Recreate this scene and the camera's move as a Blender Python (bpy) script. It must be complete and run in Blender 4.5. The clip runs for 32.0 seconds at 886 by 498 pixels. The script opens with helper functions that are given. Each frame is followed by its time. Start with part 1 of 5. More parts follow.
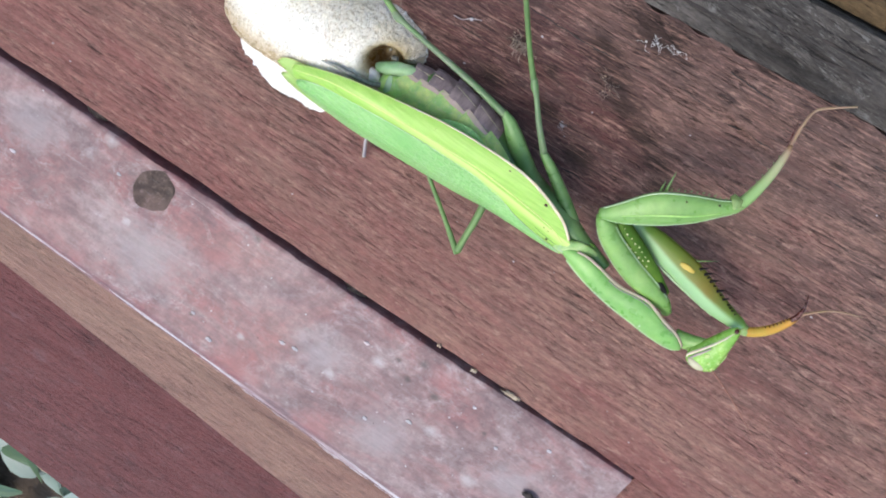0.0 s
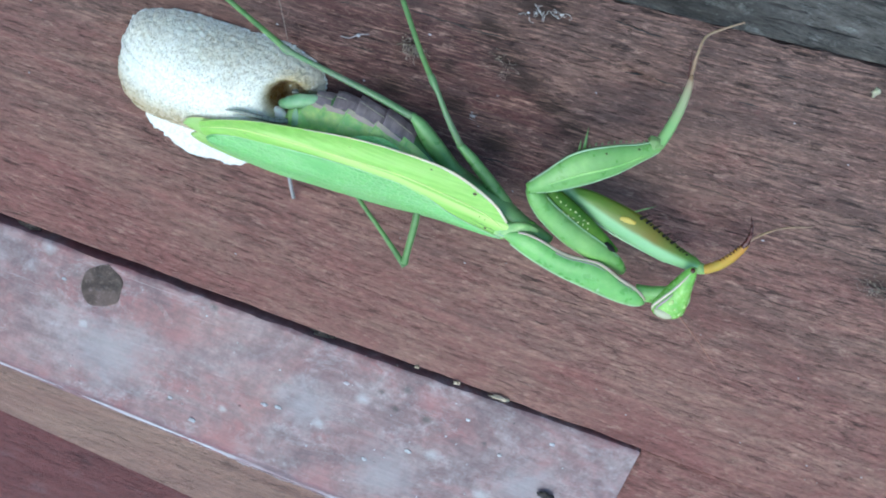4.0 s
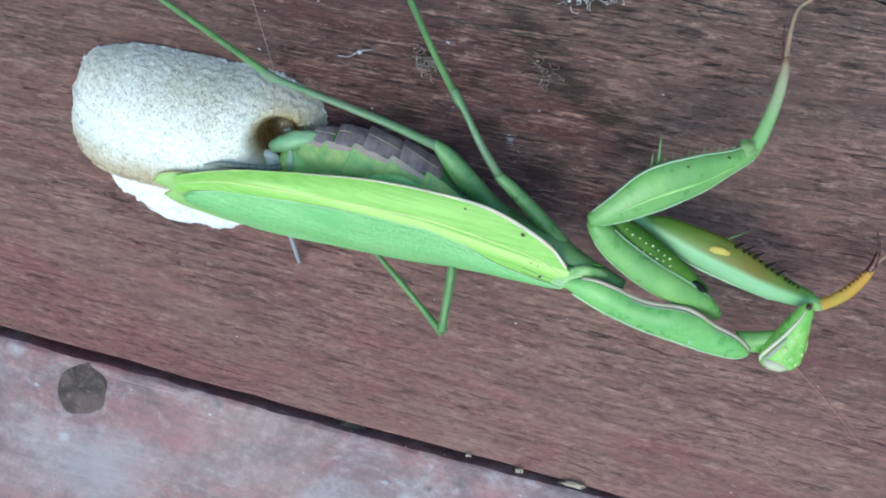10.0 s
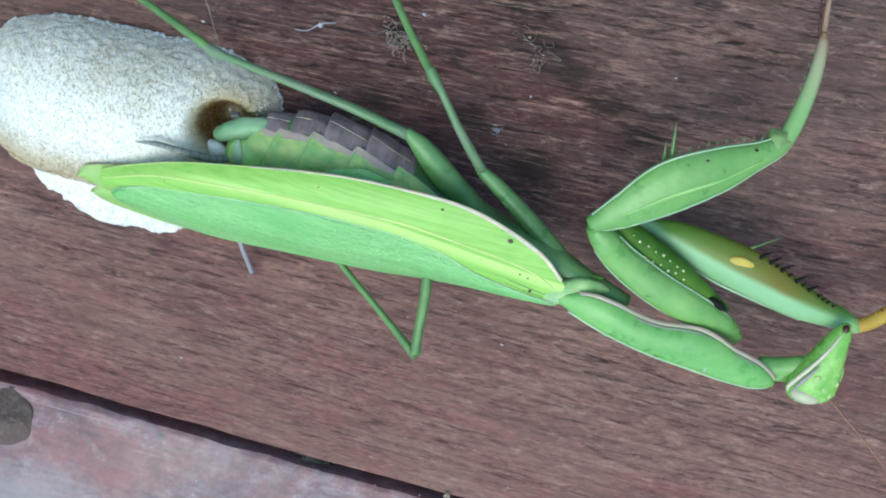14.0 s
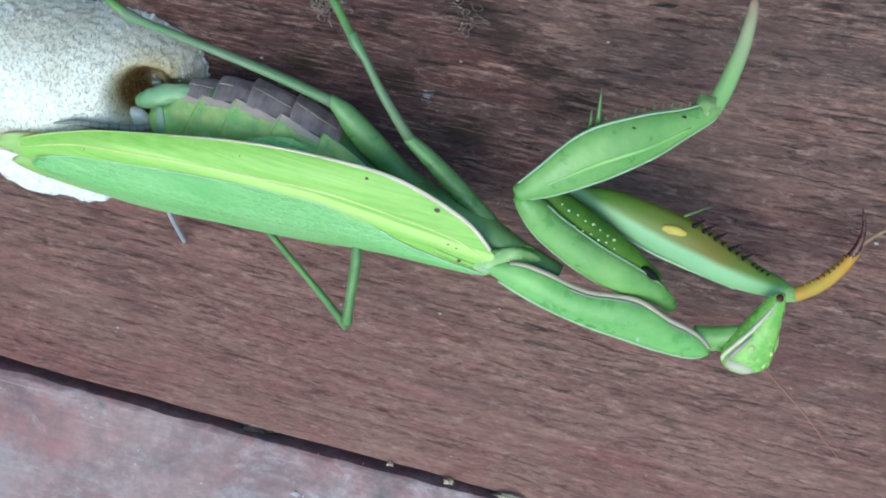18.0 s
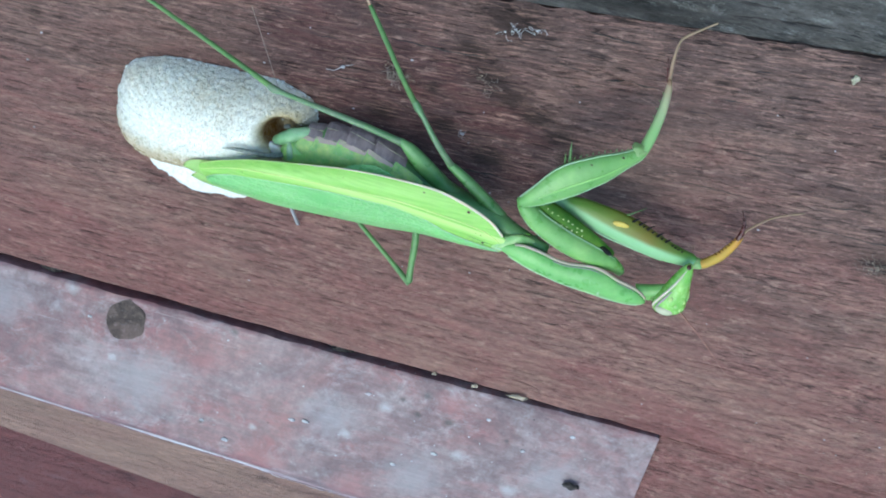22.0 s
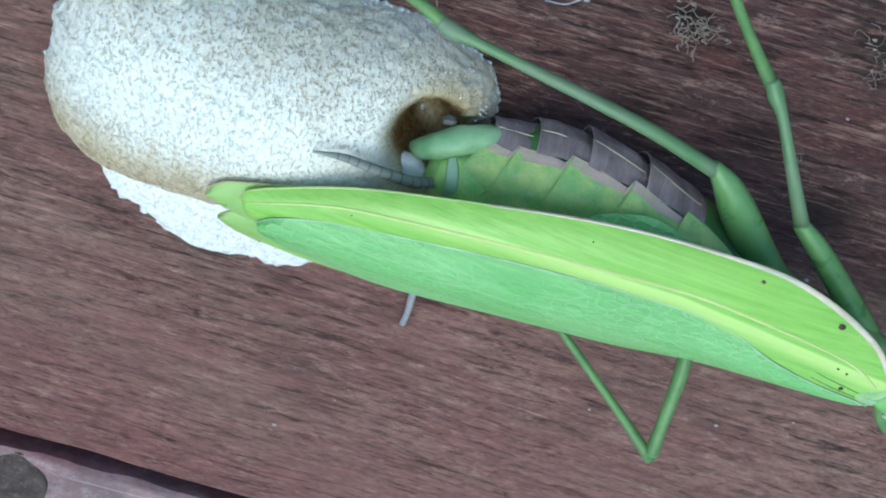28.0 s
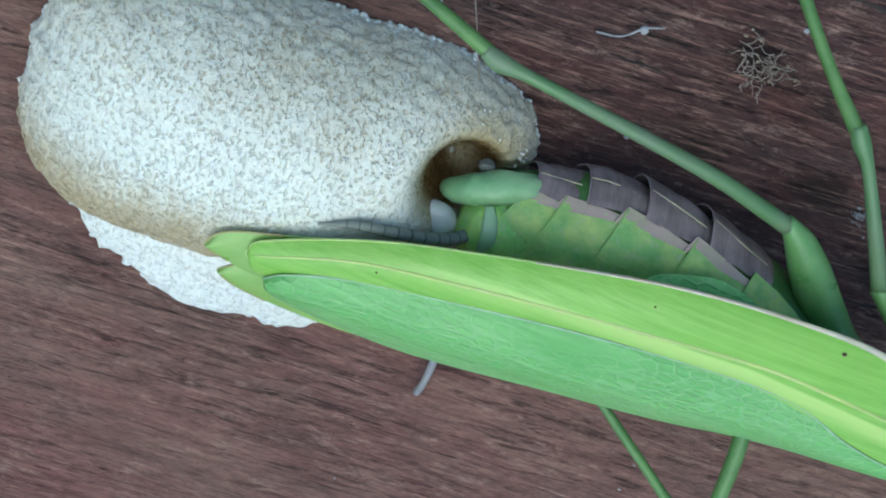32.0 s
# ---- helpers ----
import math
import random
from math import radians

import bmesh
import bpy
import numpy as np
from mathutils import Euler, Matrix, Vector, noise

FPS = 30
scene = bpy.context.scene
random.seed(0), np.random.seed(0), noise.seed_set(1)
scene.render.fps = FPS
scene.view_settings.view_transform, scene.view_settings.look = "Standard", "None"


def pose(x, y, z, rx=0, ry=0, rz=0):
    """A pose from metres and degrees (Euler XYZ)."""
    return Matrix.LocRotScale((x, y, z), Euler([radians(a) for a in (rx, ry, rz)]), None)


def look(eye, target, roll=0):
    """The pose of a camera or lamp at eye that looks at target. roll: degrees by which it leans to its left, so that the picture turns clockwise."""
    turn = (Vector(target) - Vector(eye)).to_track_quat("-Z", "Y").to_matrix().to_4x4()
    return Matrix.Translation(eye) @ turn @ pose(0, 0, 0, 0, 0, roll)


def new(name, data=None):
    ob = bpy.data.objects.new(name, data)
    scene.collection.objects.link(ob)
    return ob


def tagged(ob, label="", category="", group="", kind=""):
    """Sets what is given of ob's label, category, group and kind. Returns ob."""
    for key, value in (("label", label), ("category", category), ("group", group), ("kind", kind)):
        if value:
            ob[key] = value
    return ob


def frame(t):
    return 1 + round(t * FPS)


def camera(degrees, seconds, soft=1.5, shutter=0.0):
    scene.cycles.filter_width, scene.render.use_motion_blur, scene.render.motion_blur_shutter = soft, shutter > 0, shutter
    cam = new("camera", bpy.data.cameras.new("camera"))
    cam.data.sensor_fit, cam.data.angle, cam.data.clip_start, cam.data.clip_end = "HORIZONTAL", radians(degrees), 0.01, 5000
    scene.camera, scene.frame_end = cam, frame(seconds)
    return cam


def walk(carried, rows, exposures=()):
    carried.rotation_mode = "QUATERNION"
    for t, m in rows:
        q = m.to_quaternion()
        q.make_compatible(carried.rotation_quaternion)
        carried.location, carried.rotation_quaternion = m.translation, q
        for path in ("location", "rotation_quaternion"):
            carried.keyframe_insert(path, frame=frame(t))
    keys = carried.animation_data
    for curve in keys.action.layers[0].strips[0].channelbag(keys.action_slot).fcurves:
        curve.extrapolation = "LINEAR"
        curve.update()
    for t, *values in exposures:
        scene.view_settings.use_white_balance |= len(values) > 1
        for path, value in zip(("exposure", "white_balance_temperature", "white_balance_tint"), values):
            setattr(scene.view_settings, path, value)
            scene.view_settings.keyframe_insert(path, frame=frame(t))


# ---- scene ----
cam = camera(45.0, 32.0, soft=1.9)
PATH = [
    (0.0, pose(-0.00622, 0.10905, 0.12707, -33.275, 16.270, 31.329)),
    (0.5, pose(-0.00140, 0.11296, 0.12641, -33.794, 14.593, 27.338)),
    (1.0, pose(-0.00128, 0.11228, 0.12808, -33.606, 12.526, 25.373)),
    (1.5, pose(-0.00118, 0.11097, 0.12965, -33.248, 10.400, 23.185)),
    (2.0, pose(-0.00320, 0.10863, 0.13019, -33.058, 8.379, 22.240)),
    (2.5, pose(-0.00003, 0.10582, 0.13160, -32.157, 7.767, 20.724)),
    (3.0, pose(-0.00143, 0.10538, 0.13093, -32.425, 7.399, 20.520)),
    (3.5, pose(0.00193, 0.10637, 0.13056, -32.387, 7.912, 19.557)),
    (5.5, pose(0.00431, 0.09876, 0.12067, -30.204, 8.214, 19.177)),
    (6.0, pose(0.00363, 0.09492, 0.11503, -29.593, 8.319, 19.083)),
    (6.5, pose(0.00228, 0.09499, 0.11474, -29.206, 8.718, 19.209)),
    (7.0, pose(0.00296, 0.09277, 0.11542, -28.303, 8.853, 18.935)),
    (7.5, pose(0.00359, 0.09145, 0.11599, -28.293, 8.917, 18.399)),
    (8.0, pose(0.00317, 0.09280, 0.11587, -29.241, 7.800, 16.243)),
    (8.5, pose(0.00569, 0.09567, 0.11629, -30.043, 7.639, 13.647)),
    (9.0, pose(0.00329, 0.09849, 0.11437, -31.165, 7.917, 14.075)),
    (9.5, pose(0.00350, 0.09881, 0.11448, -30.925, 7.958, 13.810)),
    (10.0, pose(0.00429, 0.08996, 0.10614, -29.471, 7.159, 13.847)),
    (10.5, pose(0.00652, 0.08099, 0.09595, -27.908, 6.821, 13.528)),
    (11.0, pose(0.00776, 0.08025, 0.09619, -27.490, 6.664, 13.442)),
    (11.5, pose(0.00817, 0.07950, 0.09588, -27.750, 6.269, 13.611)),
    (12.0, pose(0.00775, 0.07996, 0.09566, -28.235, 5.935, 13.907)),
    (12.5, pose(0.00814, 0.07993, 0.09565, -28.426, 6.000, 14.153)),
    (13.0, pose(0.00766, 0.08041, 0.09506, -28.666, 6.024, 14.303)),
    (13.5, pose(0.00681, 0.08145, 0.09340, -28.477, 6.424, 14.526)),
    (15.5, pose(0.00499, 0.07945, 0.08924, -29.666, 7.555, 14.430)),
    (16.0, pose(0.00896, 0.08097, 0.08878, -32.045, 6.062, 14.134)),
    (16.5, pose(0.00950, 0.08281, 0.08760, -32.791, 5.761, 14.674)),
    (17.0, pose(0.00761, 0.08380, 0.08670, -33.461, 4.913, 15.234)),
    (17.5, pose(0.00890, 0.08253, 0.08830, -31.796, 5.221, 15.108)),
    (18.0, pose(0.01144, 0.08256, 0.08900, -30.745, 6.515, 14.462)),
    (18.5, pose(0.00973, 0.08180, 0.08894, -30.336, 6.047, 14.898)),
    (19.0, pose(0.00712, 0.08908, 0.09679, -31.618, 5.997, 15.080)),
    (19.5, pose(0.00591, 0.09775, 0.10830, -32.544, 6.114, 14.603)),
    (20.0, pose(0.00778, 0.10890, 0.12280, -33.313, 7.152, 13.753)),
    (20.5, pose(0.00716, 0.11819, 0.13340, -34.398, 7.272, 13.432)),
    (21.0, pose(0.00558, 0.11529, 0.12941, -34.519, 7.178, 13.804)),
    (21.5, pose(0.00595, 0.11554, 0.12927, -34.730, 7.408, 13.975)),
    (22.0, pose(0.00649, 0.11620, 0.12846, -35.045, 7.581, 13.873)),
    (22.5, pose(0.00030, 0.11531, 0.12439, -35.722, 7.001, 14.637)),
    (23.0, pose(-0.00594, 0.11380, 0.12028, -36.253, 6.343, 15.239)),
    (23.5, pose(-0.01691, 0.10902, 0.11238, -37.056, 5.539, 16.606)),
    (24.0, pose(-0.02159, 0.10319, 0.11147, -36.319, 4.794, 17.580)),
    (24.5, pose(-0.02347, 0.09950, 0.11011, -36.229, 4.163, 17.892)),
    (26.5, pose(-0.02791, 0.08817, 0.09042, -36.721, 1.633, 20.657)),
    (27.0, pose(-0.02794, 0.07744, 0.08049, -34.709, -0.306, 21.019)),
    (27.5, pose(-0.02755, 0.07145, 0.07072, -34.188, -0.684, 21.797)),
    (28.0, pose(-0.02412, 0.06600, 0.06395, -32.328, 0.262, 21.634)),
    (28.5, pose(-0.02477, 0.06681, 0.06299, -32.828, 0.712, 21.548)),
    (29.0, pose(-0.02528, 0.06602, 0.06337, -32.129, 0.359, 21.804)),
    (29.5, pose(-0.02495, 0.06643, 0.06301, -32.604, 0.636, 21.499)),
    (30.0, pose(-0.02494, 0.06588, 0.06317, -31.884, 0.766, 21.280)),
    (30.5, pose(-0.02641, 0.06674, 0.06278, -31.805, 0.780, 21.689)),
    (31.0, pose(-0.02731, 0.06620, 0.06249, -31.092, 0.362, 21.982)),
    (31.5, pose(-0.02664, 0.06113, 0.05799, -29.219, -1.146, 23.069)),
    (32.0, pose(-0.02683, 0.06070, 0.05631, -29.792, -1.545, 23.570)),
]
EXPOSURES = [(0.0, 0.88, 6450, 8), (1.5, 0.85, 6100, 3), (3.0, 0.8, 5400, -8), (6.0, 0.78, 5370, -8), (9.0, 0.74, 5400, -8), (13.0, 0.7, 5530, -8), (18.5, 0.68, 5550, -8), (22.0, 0.75, 5380, -9), (24.5, 0.64, 5330, -9), (27.0, 0.66, 5400, -9), (28.0, 0.54, 5350, -9), (29.0, 0.36, 5350, -9), (31.0, 0.23, 5330, -12), (32.0, 0.24, 5450, -11)]
walk(cam, PATH, EXPOSURES)

# ---- light ----
SUN_ELEVATION, SUN_TURN = 78.0, 200.0
world = bpy.data.worlds.new("sky")
scene.world = world
world.use_nodes = True
sky = world.node_tree.nodes.new("ShaderNodeTexSky")
sky.sky_type, sky.sun_disc = "NISHITA", False
sky.sun_elevation, sky.sun_rotation = radians(SUN_ELEVATION), radians(SUN_TURN)
sky.air_density, sky.dust_density, sky.ozone_density = 1.0, 3.0, 1.0
background = world.node_tree.nodes["Background"]
background.inputs["Strength"].default_value = 0.15
world.node_tree.links.new(sky.outputs["Color"], background.inputs["Color"])
sun_data = bpy.data.lights.new("sun", "SUN")
sun_data.energy, sun_data.angle, sun_data.color = 0.98, radians(60), (1.0, 0.96, 0.9)
sun = new("sun", sun_data)
sun.matrix_basis = look((0.1 * math.sin(radians(SUN_TURN)), 0.1 * math.cos(radians(SUN_TURN)), 0.1 * math.tan(radians(SUN_ELEVATION))), (0, 0, 0))

# ---- materials ----
MM = 0.001


class Nodes:
    """Short hand for node trees."""

    def __init__(self, name):
        self.mat = bpy.data.materials.new(name)
        self.mat.use_nodes = True
        self.tree = self.mat.node_tree
        self.bsdf = self.tree.nodes["Principled BSDF"]
        self.geo = self.tree.nodes.new("ShaderNodeTexCoord")
        self.base = self.geo.outputs["Object"]

    def link(self, a, b):
        self.tree.links.new(a, b)

    def coords(self, scale, turn=(0, 0, 0)):
        m = self.tree.nodes.new("ShaderNodeMapping")
        m.inputs["Scale"].default_value = scale
        m.inputs["Rotation"].default_value = turn
        self.link(self.base, m.inputs["Vector"])
        return m.outputs["Vector"]

    def noise(self, scale, detail=4.0, rough=0.6, distort=0.0):
        n = self.tree.nodes.new("ShaderNodeTexNoise")
        n.inputs["Scale"].default_value = 1.0
        n.inputs["Detail"].default_value = detail
        n.inputs["Roughness"].default_value = rough
        n.inputs["Distortion"].default_value = distort
        self.link(self.coords(scale if isinstance(scale, tuple) else (scale,) * 3), n.inputs["Vector"])
        return n.outputs["Fac"]

    def voronoi(self, scale, feature="F1", out="Distance"):
        n = self.tree.nodes.new("ShaderNodeTexVoronoi")
        n.feature = feature
        n.inputs["Scale"].default_value = 1.0
        self.link(self.coords(scale if isinstance(scale, tuple) else (scale,) * 3), n.inputs["Vector"])
        return n.outputs[out]

    def ramp(self, fac, stops, smooth=False):
        r = self.tree.nodes.new("ShaderNodeValToRGB")
        if smooth:
            r.color_ramp.interpolation = "EASE"
        el = r.color_ramp.elements
        while len(el) < len(stops):
            el.new(0.5)
        for e, (p, c) in zip(el, stops):
            e.position, e.color = p, (*c, 1) if len(c) == 3 else c
        self.link(fac, r.inputs["Fac"])
        return r.outputs["Color"]

    def mix(self, fac, a, b, kind="MIX"):
        n = self.tree.nodes.new("ShaderNodeMix")
        n.data_type, n.blend_type = "RGBA", kind
        for sock, v in (("Factor", fac), ("A", a), ("B", b)):
            s = [i for i in n.inputs if i.name == sock and i.enabled][0]
            if isinstance(v, (int, float)):
                s.default_value = v
            elif isinstance(v, tuple):
                s.default_value = (*v, 1)
            else:
                self.link(v, s)
        return [o for o in n.outputs if o.enabled][0]

    def maths(self, op, a, b):
        n = self.tree.nodes.new("ShaderNodeMath")
        n.operation = op
        for s, v in zip(n.inputs, (a, b)):
            if isinstance(v, (int, float)):
                s.default_value = v
            else:
                self.link(v, s)
        return n.outputs[0]

    def nearest(self, spots, squash):
        """The distance to the nearest of the spots (x, y, r in millimetres), in their radii times 0.6."""
        best = None
        split = self.tree.nodes.new("ShaderNodeSeparateXYZ")
        self.link(self.geo.outputs["Object"], split.inputs[0])
        for x, y, r in spots:
            across = self.maths("MULTIPLY", self.maths("SUBTRACT", split.outputs["X"], x * MM), 0.6 / (r * MM))
            along = self.maths("MULTIPLY", self.maths("SUBTRACT", split.outputs["Y"], y * MM), 0.6 * squash / (r * MM))
            far = self.maths("POWER", self.maths("ADD", self.maths("MULTIPLY", across, across), self.maths("MULTIPLY", along, along)), 0.5)
            best = far if best is None else self.maths("MINIMUM", best, far)
        return best

    def bump(self, height, distance, strength=1.0, after=None):
        n = self.tree.nodes.new("ShaderNodeBump")
        n.inputs["Distance"].default_value = distance
        n.inputs["Strength"].default_value = strength
        self.link(height, n.inputs["Height"])
        if after:
            self.link(after, n.inputs["Normal"])
        return n.outputs["Normal"]

    def done(self, color=None, rough=None, normal=None, **inputs):
        for name, v in (("Base Color", color), ("Roughness", rough), ("Normal", normal)):
            if v is None:
                continue
            if isinstance(v, tuple):
                self.bsdf.inputs[name].default_value = (*v, 1)
            elif isinstance(v, (int, float)):
                self.bsdf.inputs[name].default_value = v
            else:
                self.link(v, self.bsdf.inputs[name])
        for name, v in inputs.items():
            self.bsdf.inputs[name.replace("_", " ")].default_value = v
        return self.mat


def wood_material(name, bare, paint, dark, cover, rough=0.7, spec=0.3, chalk=None, weather=0.0, stains_shade=(), ticks=0.8):
    """Old wood with the grain along x: bare fibre, worn paint, short dark splits. weather: how much more is worn off,
    and how much darker it gets, towards the far edge, per metre.
    """
    n = Nodes(name)
    split = n.tree.nodes.new("ShaderNodeSeparateXYZ")
    n.link(n.geo.outputs["Object"], split.inputs[0])
    far = n.maths("MULTIPLY", n.maths("MAXIMUM", split.outputs["Y"], 0.0), weather)
    if stains_shade:
        # the grain fans out: askew at the far edge, straight at the near one
        lean = n.maths("MULTIPLY", n.maths("SUBTRACT", split.outputs["X"], 0.03), n.maths("MULTIPLY", n.maths("MAXIMUM", split.outputs["Y"], 0.0), 0.14 / 0.067))
        bent = n.tree.nodes.new("ShaderNodeCombineXYZ")
        n.link(split.outputs["X"], bent.inputs[0])
        n.link(n.maths("SUBTRACT", split.outputs["Y"], lean), bent.inputs[1])
        n.link(split.outputs["Z"], bent.inputs[2])
        n.base = bent.outputs[0]
    broad = n.noise((14, 210, 210), 4, 0.6, 0.6)
    streak = n.noise((60, 800, 800), 6, 0.72, 0.5)
    fine = n.noise((420, 3200, 3200), 5, 0.75, 0.4)
    hair = n.noise((1100, 8000, 8000), 4, 0.7)
    blotch = n.noise((30, 85, 85), 6, 0.7, 0.8)
    speckle = n.noise((650, 1500, 1500), 9, 0.88, 0.4)
    base = n.mix(n.ramp(broad, [(0.35, (0, 0, 0)), (0.65, (1, 1, 1))]), bare, tuple(c * 0.68 for c in bare))
    base = n.mix(n.ramp(streak, [(0.35, (0, 0, 0)), (0.7, (0.8, 0.8, 0.8))]), base, tuple(c * 0.55 for c in bare))
    level = n.maths("SUBTRACT", n.maths("ADD", n.maths("MULTIPLY", blotch, 0.7), n.maths("ADD", n.maths("MULTIPLY", fine, 0.25), n.maths("MULTIPLY", streak, 0.15))), n.maths("MULTIPLY", far, 0.5))
    worn = n.ramp(level, [(cover - 0.12, (0, 0, 0)), (cover + 0.1, (1, 1, 1))])
    painted = n.mix(n.noise((160, 330, 330), 5, 0.75), paint, tuple(c * 0.6 for c in paint))
    col = n.mix(n.maths("MULTIPLY", worn, 0.88), base, painted)
    if chalk:
        patch = n.ramp(n.noise((150, 260, 260), 6, 0.75), [(0.55, (0, 0, 0)), (0.8, (0.6, 0.6, 0.6))])
        col = n.mix(patch, col, chalk)
    stain = n.ramp(n.maths("ADD", n.noise((32, 120, 120), 7, 0.75, 1.2), n.maths("MULTIPLY", far, 0.35)), [(0.52, (0, 0, 0)), (0.74, (1, 1, 1))])
    col = n.mix(n.maths("MULTIPLY", stain, 0.72), col, tuple(c * 0.35 for c in paint))
    if stains_shade:
        # old dark paint left in one broad patch
        u = n.maths("MULTIPLY", n.maths("SUBTRACT", split.outputs["X"], 0.001), 1 / 0.025)
        v = n.maths("MULTIPLY", n.maths("ADD", n.maths("SUBTRACT", split.outputs["Y"], 0.047), n.maths("MULTIPLY", n.maths("SUBTRACT", split.outputs["X"], 0.001), 0.22)), 1 / 0.0125)
        reach = n.maths("POWER", n.maths("ADD", n.maths("MULTIPLY", u, u), n.maths("MULTIPLY", v, v)), 0.5)
        ragged = n.maths("ADD", n.maths("MULTIPLY", n.noise((90, 260, 260), 7, 0.75, 0.5), 0.8), n.maths("MULTIPLY", speckle, 0.25))
        left = n.ramp(n.maths("ADD", n.maths("MULTIPLY", reach, 0.45), n.maths("MULTIPLY", ragged, 0.55)), [(0.62, (0.9, 0.9, 0.9)), (0.74, (0, 0, 0))])
        old = n.mix(n.noise((110, 420, 420), 6, 0.8), (0.125, 0.036, 0.035), (0.05, 0.02, 0.02))
        col = n.mix(left, col, old)
    if weather:
        # dark blotches that thicken towards the far edge
        far_dark = n.ramp(n.maths("ADD", n.maths("MULTIPLY", n.noise((55, 260, 260), 8, 0.8, 0.8), 1.1), n.maths("MULTIPLY", far, 1.25)), [(0.62, (0, 0, 0)), (0.97, (0.82, 0.82, 0.82))])
        col = n.mix(far_dark, col, tuple(c * k for c, k in zip(bare, (0.28, 0.31, 0.36))))
        ruddy = n.ramp(n.noise((70, 160, 160), 7, 0.8, 0.7), [(0.55, (0, 0, 0)), (0.68, (0.6, 0.6, 0.6))])
        col = n.mix(ruddy, col, tuple(c * 0.6 for c in paint))
        chips = n.ramp(n.noise((260, 800, 800), 9, 0.85, 0.15), [(0.55, (0, 0, 0)), (0.61, (0.62, 0.62, 0.62))])
        col = n.mix(chips, col, tuple(c * k for c, k in zip(bare, (1.2, 1.32, 1.36))))
    if stains_shade:
        # dark spots on the board, with some shade beside the leg painted in
        blot = n.maths("ADD", n.nearest(stains_shade, 1.6), n.maths("MULTIPLY", n.noise((420, 800, 800), 8, 0.82), 0.8))
        col = n.mix(n.ramp(blot, [(0.56, (0.85, 0.85, 0.85)), (0.88, (0, 0, 0))]), col, (0.034, 0.019, 0.014))
    # pale lifted fibres and short dark ticks, each in patches
    patchy = n.ramp(n.maths("ADD", n.noise((45, 140, 140), 4, 0.65, 0.5), n.maths("MULTIPLY", far, 0.7)), [(0.45, (0, 0, 0)), (0.7, (1, 1, 1))])
    fibre = n.ramp(n.noise((190, 2600, 2600), 6, 0.8, 0.4), [(0.52, (0, 0, 0)), (0.6, (1, 1, 1))])
    col = n.mix(n.maths("MULTIPLY", n.maths("MULTIPLY", fibre, patchy), 0.55), col, tuple(min(0.6, c * 1.35) for c in bare))
    tick = n.ramp(n.noise((230, 2100, 2100), 7, 0.82, 0.6), [(0.405, (1, 1, 1)), (0.43, (0, 0, 0))])
    tick = n.maths("MULTIPLY", tick, n.maths("ADD", n.maths("MULTIPLY", patchy, 0.85), 0.15))
    col = n.mix(n.maths("MULTIPLY", tick, ticks), col, dark)
    tone = n.ramp(n.maths("ADD", n.maths("MULTIPLY", fine, 0.25), n.maths("ADD", n.maths("MULTIPLY", hair, 0.12), n.maths("MULTIPLY", speckle, 0.63))), [(0.4, (0.4, 0.38, 0.38)), (0.6, (1.38, 1.4, 1.4))])
    col = n.mix(n.maths("ADD", n.maths("MULTIPLY", patchy, 0.35), 0.6), col, tone, "MULTIPLY")
    height = n.maths("SUBTRACT", n.maths("ADD", streak, n.maths("ADD", n.maths("MULTIPLY", fine, 0.5), n.maths("MULTIPLY", hair, 0.2))), n.maths("MULTIPLY", tick, 0.7))
    return n.done(col, rough, n.bump(height, 0.0005, 0.9), Specular_IOR_Level=spec)


LEDGE_MARKS = [((0.25, 0.215, 0.225), 0.7, [(2.0, -13.5, 8.0), (-30.0, -16.0, 12.0), (18.0, -20.0, 9.0), (-55.0, -8.0, 8.0), (40.0, -14.0, 8.0)]),
               ((0.27, 0.085, 0.085), 0.5, [(-8.0, -24.0, 6.0), (8.0, -25.5, 6.0), (-20.0, -10.0, 4.0), (20.0, -5.0, 4.0)]),
               ((0.4, 0.375, 0.375), 0.6, [(10.1, -8.9, 2.0), (5.0, -15.6, 1.6), (-10.3, -19.0, 1.1), (-43.5, -3.0, 1.8), (24.0, -14.0, 2.0), (34.0, -18.0, 2.4), (-35.5, -13.0, 1.2)]),
               ((0.03, 0.022, 0.02), 0.75, [(16.2, -4.6, 1.6), (20.8, -8.6, 1.6), (15.6, -8.6, 1.0), (12.6, -6.6, 0.9), (31.0, -9.0, 1.0), (-16.6, -2.8, 1.2), (-19.0, -20.6, 0.7), (-34.6, -6.0, 5.4)])]


